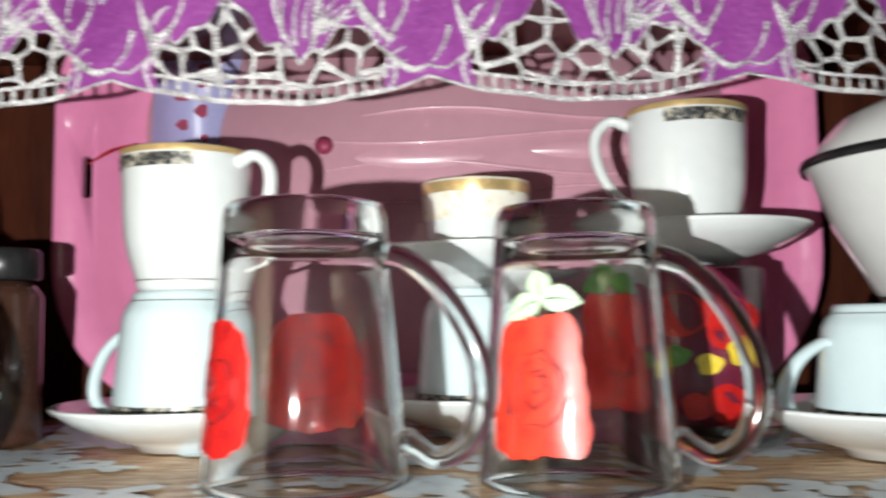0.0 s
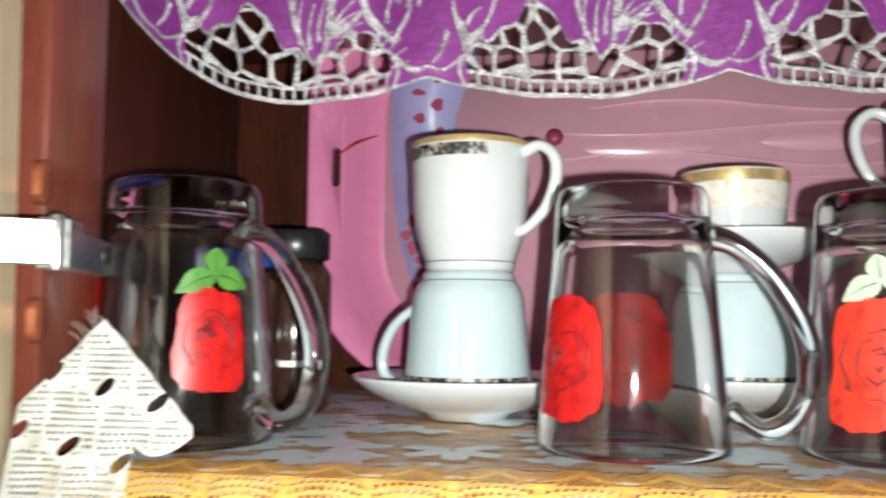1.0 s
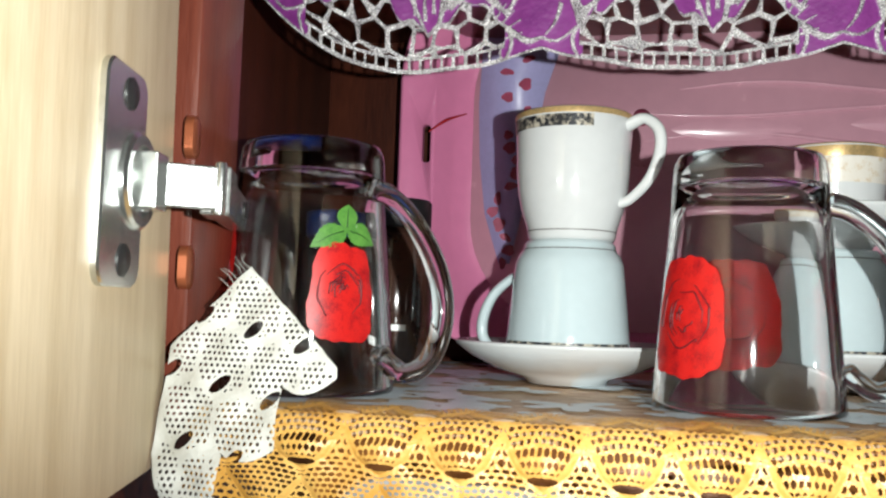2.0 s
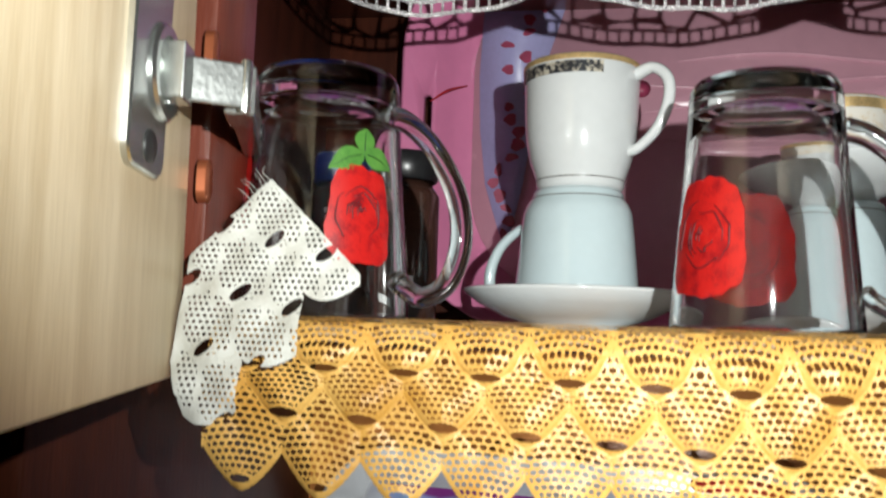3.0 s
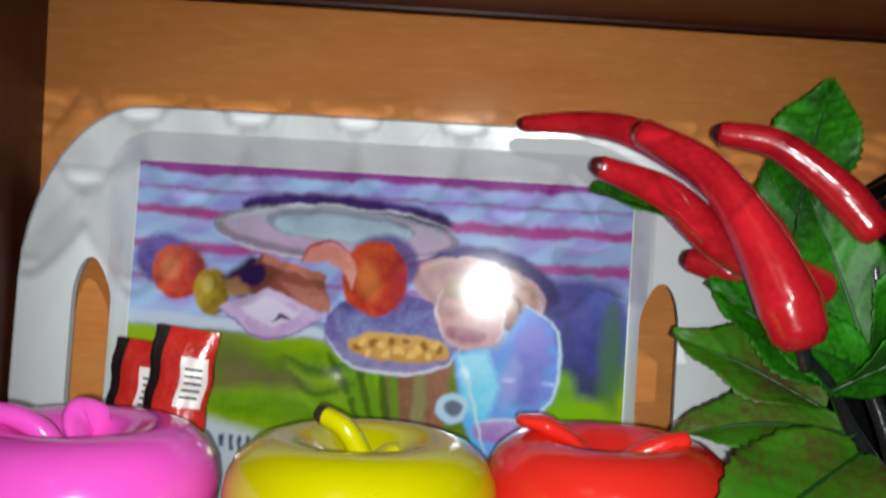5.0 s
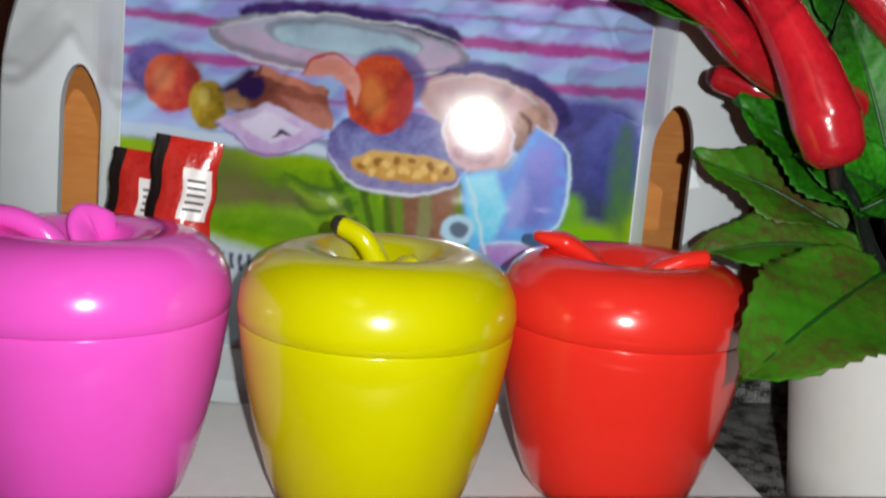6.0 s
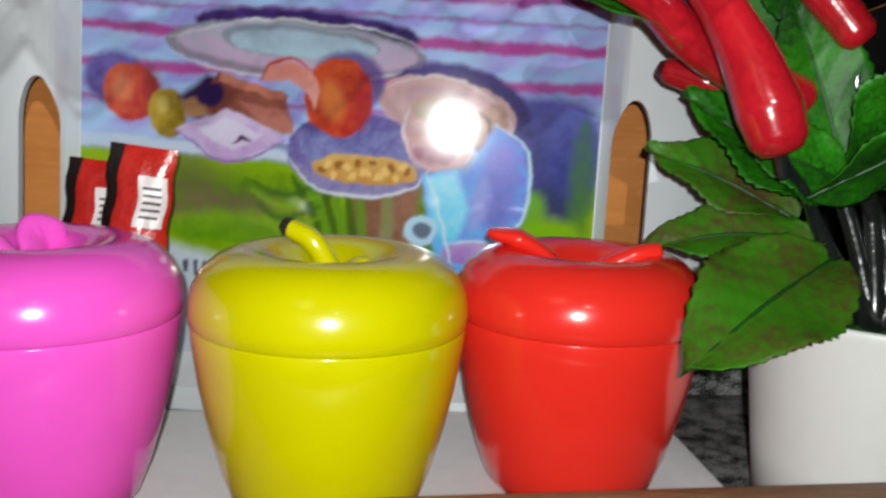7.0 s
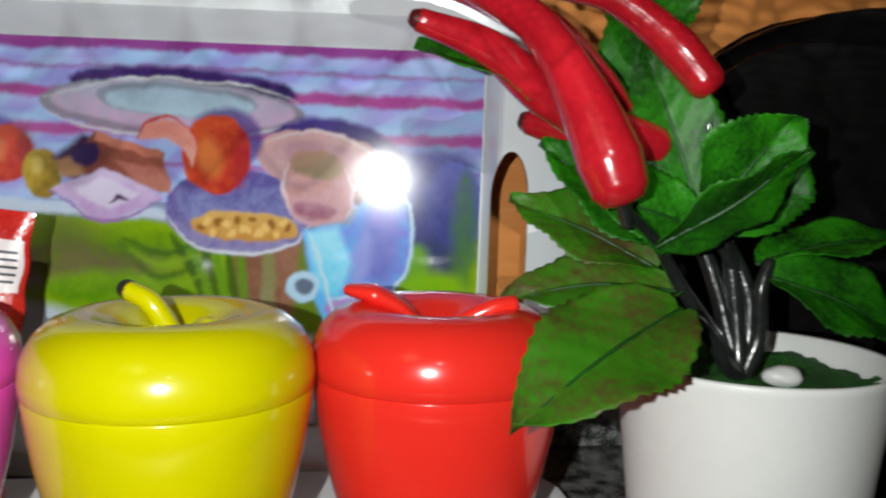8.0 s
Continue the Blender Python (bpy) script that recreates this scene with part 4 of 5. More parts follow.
for z, a0, a1 in ((0.070, 250, 300), (0.062, 255, 290), (0.03, 245, 300)):
    part("text_bar", lathe([(0.0293, z), (0.0293, z + 0.0035)], 16, arc=(a0, a1)), M_PRINT_WHITE, jar)

# ================================================================ the lower niche
# ---------------------------------------------------------------- white tray with a printed still life, leaning on the back
TRAY = Matrix.Translation((-0.069, 0.731, 0.1445)) @ pose(0, 0, 0, -2.4, 0.9, -6.3)
tray = thing("serving_tray", (0, 0, 0), "white melamine tray with a still-life print leaning on the back", "tray")
tray.matrix_world = TRAY
bm = stacked([(0.1705, 0.1235, 0.006, 0.0), (0.1725, 0.1265, 0.010, -0.003), (0.178, 0.1375, 0.026, -0.021), (0.181, 0.1405, 0.03, -0.0245), (0.2355, 0.1555, (0.078, 0.118), -0.0245), (0.2385, 0.1575, (0.08, 0.12), -0.022),
              (0.2385, 0.1575, (0.08, 0.12), -0.0165), (0.236, 0.1565, (0.079, 0.119), -0.0165), (0.184, 0.143, 0.03, -0.0185), (0.176, 0.130, 0.012, 0.003), (0.1725, 0.125, 0.008, 0.0045)])
ob = part("tray_body", bm, M_TRAY, tray)
for x, z in ((-0.188, -0.006), (0.187, 0.0)):
    # hand slots, rounded at both ends
    holer = new("holer", mesh_of(stacked([(0.0115, 0.060, (0.0113, 0.030), -0.06), (0.0115, 0.060, (0.0113, 0.030), 0.06)]), "holer"))
    holer.matrix_world = TRAY @ pose(x, 0, z)
    cut(ob, holer)
sharp(ob, 40)


def grain(x, z, size, seed):
    """Smooth random values between 0 and 1, in spots of about the given size."""
    table = np.random.RandomState(seed).rand(64, 64)
    a, b = x / size + 17.3, z / size + 9.1
    i, j = np.floor(a).astype(int), np.floor(b).astype(int)
    f, g = a - i, b - j
    f, g = f * f * (3 - 2 * f), g * g * (3 - 2 * g)
    at = lambda p, q: table[p % 64, q % 64]
    return (at(i, j) * (1 - f) + at(i + 1, j) * f) * (1 - g) + (at(i, j + 1) * (1 - f) + at(i + 1, j + 1) * f) * g


class Painting:
    """A soft hand-painted picture, laid down shape by shape on a fine sheet."""

    def __init__(self, hw, hh, step):
        self.xs, self.zs = np.arange(-hw, hw + step, step), np.arange(-hh, hh + step, step)
        x, z = np.meshgrid(self.xs, self.zs, indexing="ij")
        self.x, self.z = x, z
        # brush wobble
        self.wx = x + 0.0022 * (grain(x, z, 0.009, 1) - 0.5) + 0.0012 * (grain(x, z, 0.003, 2) - 0.5)
        self.wz = z + 0.0022 * (grain(x, z, 0.009, 3) - 0.5) + 0.0012 * (grain(x, z, 0.003, 4) - 0.5)
        self.mottle = 0.6 * grain(x, z, 0.006, 5) + 0.4 * grain(x, z, 0.0022, 6)
        self.rgb = np.zeros(x.shape + (3,))

    def lay(self, cover, first, second=None, way=(0, 1), centre=(0, 0), reach=0.02, strength=1.0):
        second = second or first
        t = 0.5 + ((self.wx - centre[0]) * way[0] + (self.wz - centre[1]) * way[1]) / (2 * reach) + 0.95 * (self.mottle - 0.5)
        t = np.clip(t, 0, 1)[..., None]
        tone = np.array(first) * (1 - t) + np.array(second) * t
        k = (np.clip(cover, 0, 1) * strength)[..., None]
        self.rgb = self.rgb * (1 - k) + tone * k

    def oval(self, cx, cz, rx, rz, first, second=None, turn=0.0, way=(0, 1), soft=0.0016, strength=1.0):
        c, s = math.cos(radians(turn)), math.sin(radians(turn))
        a, b = self.wx - cx, self.wz - cz
        p, q = (c * a + s * b) / rx, (-s * a + c * b) / rz
        rad = np.hypot(p, q) + 1e-6
        soft = soft * 0.9
        gap = (rad - 1) * rad / np.sqrt((p / rx) ** 2 + (q / rz) ** 2 + 1e-9)
        self.lay(0.5 - gap / soft, first, second, way, (cx, cz), abs(way[0]) * rx + abs(way[1]) * rz, strength)

    def poly(self, points, first, second=None, way=(0, 1), soft=0.0016, strength=1.0):
        soft = soft * 0.9
        gap, inside = np.full(self.x.shape, 9.0), np.zeros(self.x.shape, bool)
        for (ax, az), (bx, bz) in zip(points, points[1:] + points[:1]):
            ex, ez = bx - ax, bz - az
            t = np.clip(((self.wx - ax) * ex + (self.wz - az) * ez) / (ex * ex + ez * ez), 0, 1)
            gap = np.minimum(gap, np.hypot(self.wx - ax - t * ex, self.wz - az - t * ez))
            cross = (az > self.wz) != (bz > self.wz)
            inside ^= cross & (self.wx < ex * (self.wz - az) / (ez if abs(ez) > 1e-9 else 1e-9) + ax)
        px, pz = [p[0] for p in points], [p[1] for p in points]
        centre = (min(px) + max(px)) / 2, (min(pz) + max(pz)) / 2
        reach = abs(way[0]) * (max(px) - min(px)) / 2 + abs(way[1]) * (max(pz) - min(pz)) / 2
        self.lay(0.5 - np.where(inside, -gap, gap) / soft, first, second, way, centre, reach, strength)

    def line(self, points, width, tone, soft=0.0012, strength=1.0):
        gap = np.full(self.x.shape, 9.0)
        path = smooth_path([(x, 0, z) for x, z in points], 5)
        for i, (a, b) in enumerate(zip(path, path[1:])):
            ex, ez = b.x - a.x, b.z - a.z
            t = np.clip(((self.wx - a.x) * ex + (self.wz - a.z) * ez) / (ex * ex + ez * ez + 1e-12), 0, 1)
            swell = 0.3 + 0.7 * math.sin(math.pi * (i + 0.5) / (len(path) - 1))
            gap = np.minimum(gap, np.hypot(self.wx - a.x - t * ex, self.wz - a.z - t * ez) - width * swell)
        self.lay(0.5 - gap / soft, tone, None, strength=strength)


art = Painting(0.1695, 0.1225, 0.00085)
# striped cloth: pale blue and lilac checks crossed by magenta stripes
art.lay(np.ones_like(art.x), (0.40, 0.52, 0.76))
slant = art.wx * 0.75 - art.wz * 0.9 + 0.012 * grain(art.x, art.z, 0.03, 11)
art.lay(0.5 + 0.9 * np.sin(slant * 190), (0.25, 0.21, 0.55), (0.34, 0.28, 0.62), strength=0.62)
art.lay(0.2 + np.sin(art.wz * 300 + 5 * grain(art.x, art.z, 0.04, 12) + art.wx * 12), (0.42, 0.36, 0.66), (0.52, 0.48, 0.74), strength=0.35)
art.lay(1.4 * grain(art.x * 0.4, art.z * 2, 0.012, 13) - 0.5, (0.46, 0.64, 0.82), strength=0.7)
for height, wide, tone in ((0.121, 0.0040, (0.36, 0.05, 0.30)), (0.1055, 0.0010, (0.44, 0.22, 0.50)), (0.0895, 0.0030, (0.52, 0.09, 0.34)), (0.0655, 0.0032, (0.54, 0.12, 0.38)), (0.0430, 0.0014, (0.46, 0.20, 0.48))):
    gap = np.abs(art.wz - height - 0.003 * (grain(art.x, art.z * 0, 0.05, 14) - 0.5)) - wide * (0.6 + 0.9 * grain(art.x, art.z, 0.02, 15))
    art.lay(0.5 - gap / 0.003, tone, tuple(0.8 * c for c in tone), strength=0.85)
# far meadow
art.poly([(-0.175, 0.0105), (0.175, 0.004), (0.175, -0.13), (-0.175, -0.13)], (0.26, 0.38, 0.045), (0.32, 0.46, 0.05), soft=0.004)
art.lay(1.9 * grain(art.x, art.z, 0.030, 21) - 0.95 + 0.6 * (art.z > 0.02) * -9, (0.11, 0.17, 0.045), (0.17, 0.12, 0.13), strength=0.8)
art.oval(-0.085, -0.018, 0.045, 0.018, (0.20, 0.11, 0.14), (0.13, 0.16, 0.05), soft=0.022, strength=0.75)
art.oval(-0.040, -0.006, 0.035, 0.012, (0.09, 0.20, 0.03), (0.22, 0.36, 0.04), soft=0.012, strength=0.7)
art.oval(-0.062, -0.038, 0.050, 0.012, (0.13, 0.30, 0.03), (0.24, 0.42, 0.05), soft=0.010, strength=0.8)
art.poly([(-0.175, 0.021), (-0.036, 0.016), (-0.030, 0.009), (-0.175, 0.0115)], (0.58, 0.62, 0.70), (0.52, 0.62, 0.76), soft=0.003)
# dark trees and bushes at the far side
art.oval(0.134, 0.016, 0.036, 0.046, (0.07, 0.09, 0.17), (0.13, 0.12, 0.34), 8, soft=0.012)
art.oval(0.152, 0.028, 0.020, 0.030, (0.09, 0.10, 0.28), (0.15, 0.16, 0.38), soft=0.010)
art.oval(0.160, 0.004, 0.008, 0.045, (0.12, 0.26, 0.06), (0.10, 0.16, 0.14), soft=0.008, strength=0.8)
art.oval(0.142, -0.046, 0.028, 0.027, (0.20, 0.52, 0.02), (0.28, 0.46, 0.06), soft=0.010)
art.oval(0.130, -0.020, 0.008, 0.018, (0.24, 0.48, 0.05), soft=0.008, strength=0.8)
art.oval(0.120, -0.060, 0.014, 0.014, (0.10, 0.22, 0.05), soft=0.008, strength=0.8)
# trunk and ferns
art.poly([(0.010, 0.004), (0.054, 0.004), (0.050, -0.062), (0.012, -0.064)], (0.24, 0.13, 0.09), (0.34, 0.20, 0.15), (1, 0.3), soft=0.006)
art.poly([(0.030, -0.010), (0.037, -0.010), (0.040, -0.064), (0.028, -0.064)], (0.38, 0.36, 0.26), (0.26, 0.30, 0.14), soft=0.004, strength=0.8)
for k in range(6):
    art.line([(-0.030 + 0.009 * k, 0.000), (-0.018 + 0.007 * k, -0.020 - 0.002 * k), (0.000 + 0.004 * k, -0.058)], 0.0030, ((0.06, 0.13, 0.03), (0.16, 0.32, 0.05))[k % 2], soft=0.003, strength=0.85)
for k in range(4):
    art.line([(-0.060 + 0.004 * k, -0.004 - 0.008 * k), (-0.036, -0.013 - 0.008 * k), (-0.012, -0.006 - 0.007 * k)], 0.0020, ((0.07, 0.16, 0.03), (0.26, 0.42, 0.06))[k % 2], soft=0.003, strength=0.8)
# table cloth at the foot
art.poly([(-0.175, -0.030), (-0.13, -0.044), (-0.07, -0.058), (-0.02, -0.060), (0.06, -0.066), (0.110, -0.13), (-0.175, -0.13)], (0.56, 0.62, 0.70), (0.60, 0.66, 0.72), soft=0.009)
art.oval(-0.135, -0.034, 0.022, 0.006, (0.50, 0.36, 0.56), soft=0.008, strength=0.6)
art.oval(0.03, -0.088, 0.075, 0.024, (0.42, 0.56, 0.66), (0.50, 0.60, 0.72), 4, soft=0.006)
for k in range(10):
    x, h = -0.100 + 0.0062 * k, 0.008 + 0.004 * ((k * 7) % 3) / 2
    art.poly([(x, -0.060), (x + 0.0026, -0.060), (x + 0.0026, -0.060 - h), (x, -0.060 - h)], (0.10, 0.10, 0.16), soft=0.0012)
# plate
art.oval(-0.024, 0.0945, 0.072, 0.0120, (0.03, 0.02, 0.09), (0.10, 0.06, 0.20), -2, soft=0.004)
art.oval(-0.030, 0.0805, 0.0845, 0.0185, (0.36, 0.30, 0.38), (0.26, 0.28, 0.32), -2, soft=0.0016)
art.oval(-0.030, 0.0820, 0.078, 0.0150, (0.56, 0.44, 0.58), (0.44, 0.44, 0.54), -2, soft=0.003)
art.oval(-0.028, 0.0855, 0.052, 0.0105, (0.34, 0.36, 0.42), (0.28, 0.32, 0.38), -2, soft=0.0018)
art.oval(-0.026, 0.0840, 0.048, 0.0085, (0.46, 0.58, 0.66), (0.40, 0.48, 0.58), -2, soft=0.003)
art.line([(-0.110, 0.076), (-0.085, 0.0665), (-0.030, 0.0625), (0.020, 0.0655), (0.050, 0.0745)], 0.0010, (0.62, 0.62, 0.68))
art.line([(-0.112, 0.085), (-0.07, 0.0965), (-0.03, 0.0990), (0.02, 0.0960), (0.050, 0.0870)], 0.0009, (0.56, 0.58, 0.60))
# apple and pear
art.oval(-0.148, 0.057, 0.019, 0.017, (0.10, 0.07, 0.26), (0.20, 0.16, 0.44), soft=0.006)
art.oval(-0.137, 0.048, 0.0185, 0.0190, (0.42, 0.05, 0.05), (0.60, 0.15, 0.08), 0, (-0.6, 0.4), soft=0.0022)
art.oval(-0.143, 0.050, 0.006, 0.008, (0.66, 0.28, 0.16), soft=0.006, strength=0.7)
art.oval(-0.124, 0.052, 0.005, 0.013, (0.26, 0.04, 0.05), soft=0.006, strength=0.7)
art.oval(-0.113, 0.036, 0.0125, 0.0160, (0.24, 0.17, 0.04), (0.46, 0.34, 0.08), 10, (-0.7, 0.3), soft=0.002)
art.oval(-0.116, 0.040, 0.004, 0.006, (0.58, 0.48, 0.20), soft=0.004, strength=0.7)
# chocolate, biscuits and the paper under them
art.poly([(-0.106, 0.046), (-0.088, 0.062), (-0.068, 0.055), (-0.092, 0.032)], (0.06, 0.03, 0.08), soft=0.005)
art.poly([(-0.080, 0.0635), (-0.036, 0.0515), (-0.032, 0.030), (-0.060, 0.034), (-0.100, 0.038)], (0.20, 0.08, 0.07), (0.30, 0.13, 0.10), (1, 0), soft=0.002)
art.poly([(-0.078, 0.0635), (-0.038, 0.0530), (-0.037, 0.0470), (-0.080, 0.0575)], (0.44, 0.20, 0.16), (0.52, 0.26, 0.20), soft=0.0014)
art.poly([(-0.104, 0.044), (-0.092, 0.048), (-0.086, 0.036), (-0.100, 0.034)], (0.36, 0.22, 0.14), soft=0.003)
art.poly([(-0.066, 0.046), (-0.034, 0.041), (-0.030, 0.026), (-0.052, 0.030)], (0.46, 0.24, 0.20), (0.36, 0.16, 0.14), soft=0.002)
art.oval(-0.086, 0.049, 0.010, 0.007, (0.05, 0.03, 0.10), None, 20, soft=0.003)
art.poly([(-0.108, 0.026), (-0.074, 0.041), (-0.034, 0.024), (-0.072, 0.005)], (0.50, 0.36, 0.58), (0.60, 0.52, 0.68), soft=0.0018)
art.poly([(-0.094, 0.026), (-0.074, 0.035), (-0.050, 0.025), (-0.071, 0.014)], (0.62, 0.56, 0.70), (0.66, 0.62, 0.74), soft=0.002)
art.line([(-0.108, 0.025), (-0.072, 0.0055), (-0.036, 0.022)], 0.0012, (0.36, 0.22, 0.46))
art.line([(-0.070, 0.0185), (-0.064, 0.0225), (-0.058, 0.0215)], 0.0012, (0.10, 0.05, 0.12))
# saucer with walnuts
art.oval(0.078, 0.054, 0.046, 0.0225, (0.04, 0.03, 0.13), (0.10, 0.07, 0.26), -10, soft=0.004)
art.oval(0.070, 0.0475, 0.0460, 0.0215, (0.56, 0.40, 0.44), (0.60, 0.42, 0.42), -10, soft=0.0016)
art.oval(0.070, 0.0470, 0.0370, 0.0155, (0.62, 0.46, 0.46), (0.50, 0.34, 0.38), -10, soft=0.004)
art.line([(0.030, 0.060), (0.055, 0.0690), (0.085, 0.0640), (0.110, 0.0440), (0.112, 0.030)], 0.0010, (0.68, 0.60, 0.62))
art.oval(0.098, 0.040, 0.011, 0.014, (0.34, 0.20, 0.16), (0.52, 0.36, 0.32), -30, soft=0.003)
art.oval(0.094, 0.030, 0.007, 0.008, (0.20, 0.10, 0.10), (0.40, 0.26, 0.22), soft=0.003)
art.line([(0.090, 0.048), (0.097, 0.040), (0.100, 0.030)], 0.0012, (0.16, 0.08, 0.08))
# bowl of cereal
art.oval(0.014, 0.0150, 0.0480, 0.0275, (0.34, 0.32, 0.50), (0.16, 0.14, 0.34), -3, soft=0.0018)
art.oval(0.016, 0.0200, 0.0420, 0.0200, (0.34, 0.38, 0.58), (0.16, 0.14, 0.34), -3, soft=0.004)
art.oval(0.018, 0.0060, 0.0350, 0.0100, (0.54, 0.32, 0.12), (0.62, 0.44, 0.20), -2, soft=0.002)
for k in range(16):
    x, z = -0.010 + 0.0037 * k, 0.0055 + 0.0045 * math.sin(2.3 * k)
    art.oval(x, z, 0.0032, 0.0022, (0.74, 0.54, 0.26) if k % 3 else (0.34, 0.18, 0.07), None, 40 * k, soft=0.0014)
art.line([(-0.032, 0.012), (-0.016, -0.0065), (0.014, -0.0120), (0.045, -0.0065), (0.061, 0.010)], 0.0012, (0.66, 0.68, 0.76))
# peach, whole and sliced
art.oval(0.004, 0.062, 0.024, 0.020, (0.12, 0.08, 0.26), soft=0.005, strength=0.8)
art.oval(-0.002, 0.052, 0.0225, 0.0255, (0.38, 0.05, 0.05), (0.60, 0.16, 0.085), 0, (-0.7, 0.4), soft=0.0016)
art.oval(-0.006, 0.050, 0.008, 0.014, (0.66, 0.29, 0.13), None, 15, soft=0.008, strength=0.7)
art.oval(0.014, 0.050, 0.006, 0.018, (0.34, 0.05, 0.06), soft=0.006, strength=0.7)
art.poly([(-0.053, 0.060), (-0.047, 0.0700), (-0.034, 0.0735), (-0.020, 0.0690), (-0.014, 0.0560), (-0.017, 0.0420), (-0.022, 0.0540), (-0.034, 0.0615)], (0.70, 0.42, 0.38), (0.62, 0.30, 0.26), soft=0.0016)
art.line([(-0.053, 0.060), (-0.046, 0.0710), (-0.032, 0.0750), (-0.018, 0.0680)], 0.0010, (0.46, 0.10, 0.08))
# cup in front of the saucer
art.poly([(0.042, 0.046), (0.052, 0.0565), (0.068, 0.0565), (0.082, 0.046), (0.088, 0.026), (0.082, 0.012), (0.066, 0.008), (0.050, 0.011), (0.041, 0.024)], (0.60, 0.42, 0.46), (0.52, 0.32, 0.30), soft=0.003)
art.oval(0.064, 0.0475, 0.0175, 0.0085, (0.34, 0.30, 0.20), (0.44, 0.30, 0.24), -6, soft=0.004)
art.oval(0.063, 0.018, 0.0140, 0.0060, (0.34, 0.16, 0.22), (0.50, 0.32, 0.38), -4, soft=0.003)
art.line([(0.044, 0.048), (0.041, 0.032), (0.047, 0.015)], 0.0013, (0.70, 0.60, 0.66))
art.line([(0.082, 0.046), (0.088, 0.030), (0.083, 0.014)], 0.0010, (0.66, 0.56, 0.64))
# blue glass jug
art.poly([(0.055, 0.006), (0.085, 0.010), (0.102, 0.040), (0.119, 0.028), (0.128, 0.004), (0.124, -0.020), (0.113, -0.038), (0.124, -0.050), (0.112, -0.064), (0.076, -0.064), (0.066, -0.046), (0.060, -0.030)], (0.22, 0.52, 0.84), (0.28, 0.32, 0.72), (1, 0.4), soft=0.003)
art.poly([(0.058, 0.004), (0.078, 0.008), (0.088, -0.016), (0.080, -0.038), (0.064, -0.034)], (0.28, 0.68, 0.88), (0.46, 0.76, 0.90), soft=0.006)
art.oval(0.106, 0.000, 0.012, 0.028, (0.22, 0.24, 0.56), (0.36, 0.34, 0.70), -4, soft=0.010, strength=0.85)
art.oval(0.094, -0.012, 0.006, 0.018, (0.40, 0.44, 0.76), None, -8, soft=0.006, strength=0.8)
art.oval(0.096, -0.046, 0.026, 0.0085, (0.40, 0.26, 0.56), (0.54, 0.42, 0.68), soft=0.002)
art.line([(0.102, 0.040), (0.121, 0.026), (0.127, 0.002), (0.122, -0.022), (0.112, -0.038), (0.123, -0.052)], 0.0012, (0.58, 0.74, 0.84))
art.line([(0.060, 0.004), (0.066, -0.014), (0.074, -0.040), (0.080, -0.060)], 0.0012, (0.60, 0.76, 0.84))
art.line([(0.072, -0.040), (0.095, -0.0365), (0.120, -0.042)], 0.0010, (0.62, 0.70, 0.84))
art.oval(0.056, -0.032, 0.0110, 0.0100, (0.52, 0.70, 0.84), None, 20, soft=0.002)
art.oval(0.057, -0.032, 0.0060, 0.0052, (0.18, 0.22, 0.30), None, 20, soft=0.002)

# full inks, then softened as cheap print does
grey = art.rgb.mean(2, keepdims=True)
art.rgb = np.clip(grey + 1.16 * (art.rgb - grey), 0.004, 1) ** 1.22
for axis in (0, 1):
    art.rgb = 0.7 * art.rgb + 0.15 * np.roll(art.rgb, 1, axis) + 0.15 * np.roll(art.rgb, -1, axis)
nx, nz = art.x.shape
me = bpy.data.meshes.new("picture")
cells = (np.arange(nx - 1)[:, None] * nz + np.arange(nz - 1)[None, :]).ravel()
me.from_pydata(np.stack([art.x.ravel(), np.full(nx * nz, -0.0012), art.z.ravel()], 1).tolist(), [], np.stack([cells, cells + nz, cells + nz + 1, cells + 1], 1).tolist())
ink = me.color_attributes.new("ink", "FLOAT_COLOR", "POINT")
ink.data.foreach_set("color", np.concatenate([np.clip(art.rgb, 0, 1), np.ones((nx, nz, 1))], 2).astype(np.float32).ravel())
M_PICTURE = mat("glossy_still_life_print", (0.5, 0.5, 0.7), 0.10, vary=0.05, scale=1.5, coat=0.8)
reader = M_PICTURE.node_tree.nodes.new("ShaderNodeVertexColor")
reader.layer_name = "ink"
M_PICTURE.node_tree.links.new(reader.outputs[0], M_PICTURE.node_tree.nodes["Principled BSDF"].inputs["Base Color"])
ob = finish(new("picture", me), M_PICTURE, False)
ob.parent = tray
tagged(ob, "printed still life with fruit, plates and a blue jug on striped cloth")


# white plastic board under the canisters
bm = stacked([(0.238, 0.108, 0.045, 0.0), (0.241, 0.111, 0.047, 0.003), (0.241, 0.111, 0.047, 0.009), (0.239, 0.109, 0.046, 0.0115), (0.232, 0.102, 0.042, 0.0115), (0.228, 0.098, 0.040, 0.010)])
bmesh.ops.rotate(bm, verts=bm.verts, cent=(0, 0, 0), matrix=Matrix.Rotation(radians(90), 3, "X"))
sharp(alone("white_board", bm, M_BOARD, (-0.096, 0.580, -0.0125), "white plastic board under the apple canisters", "board"), 40)

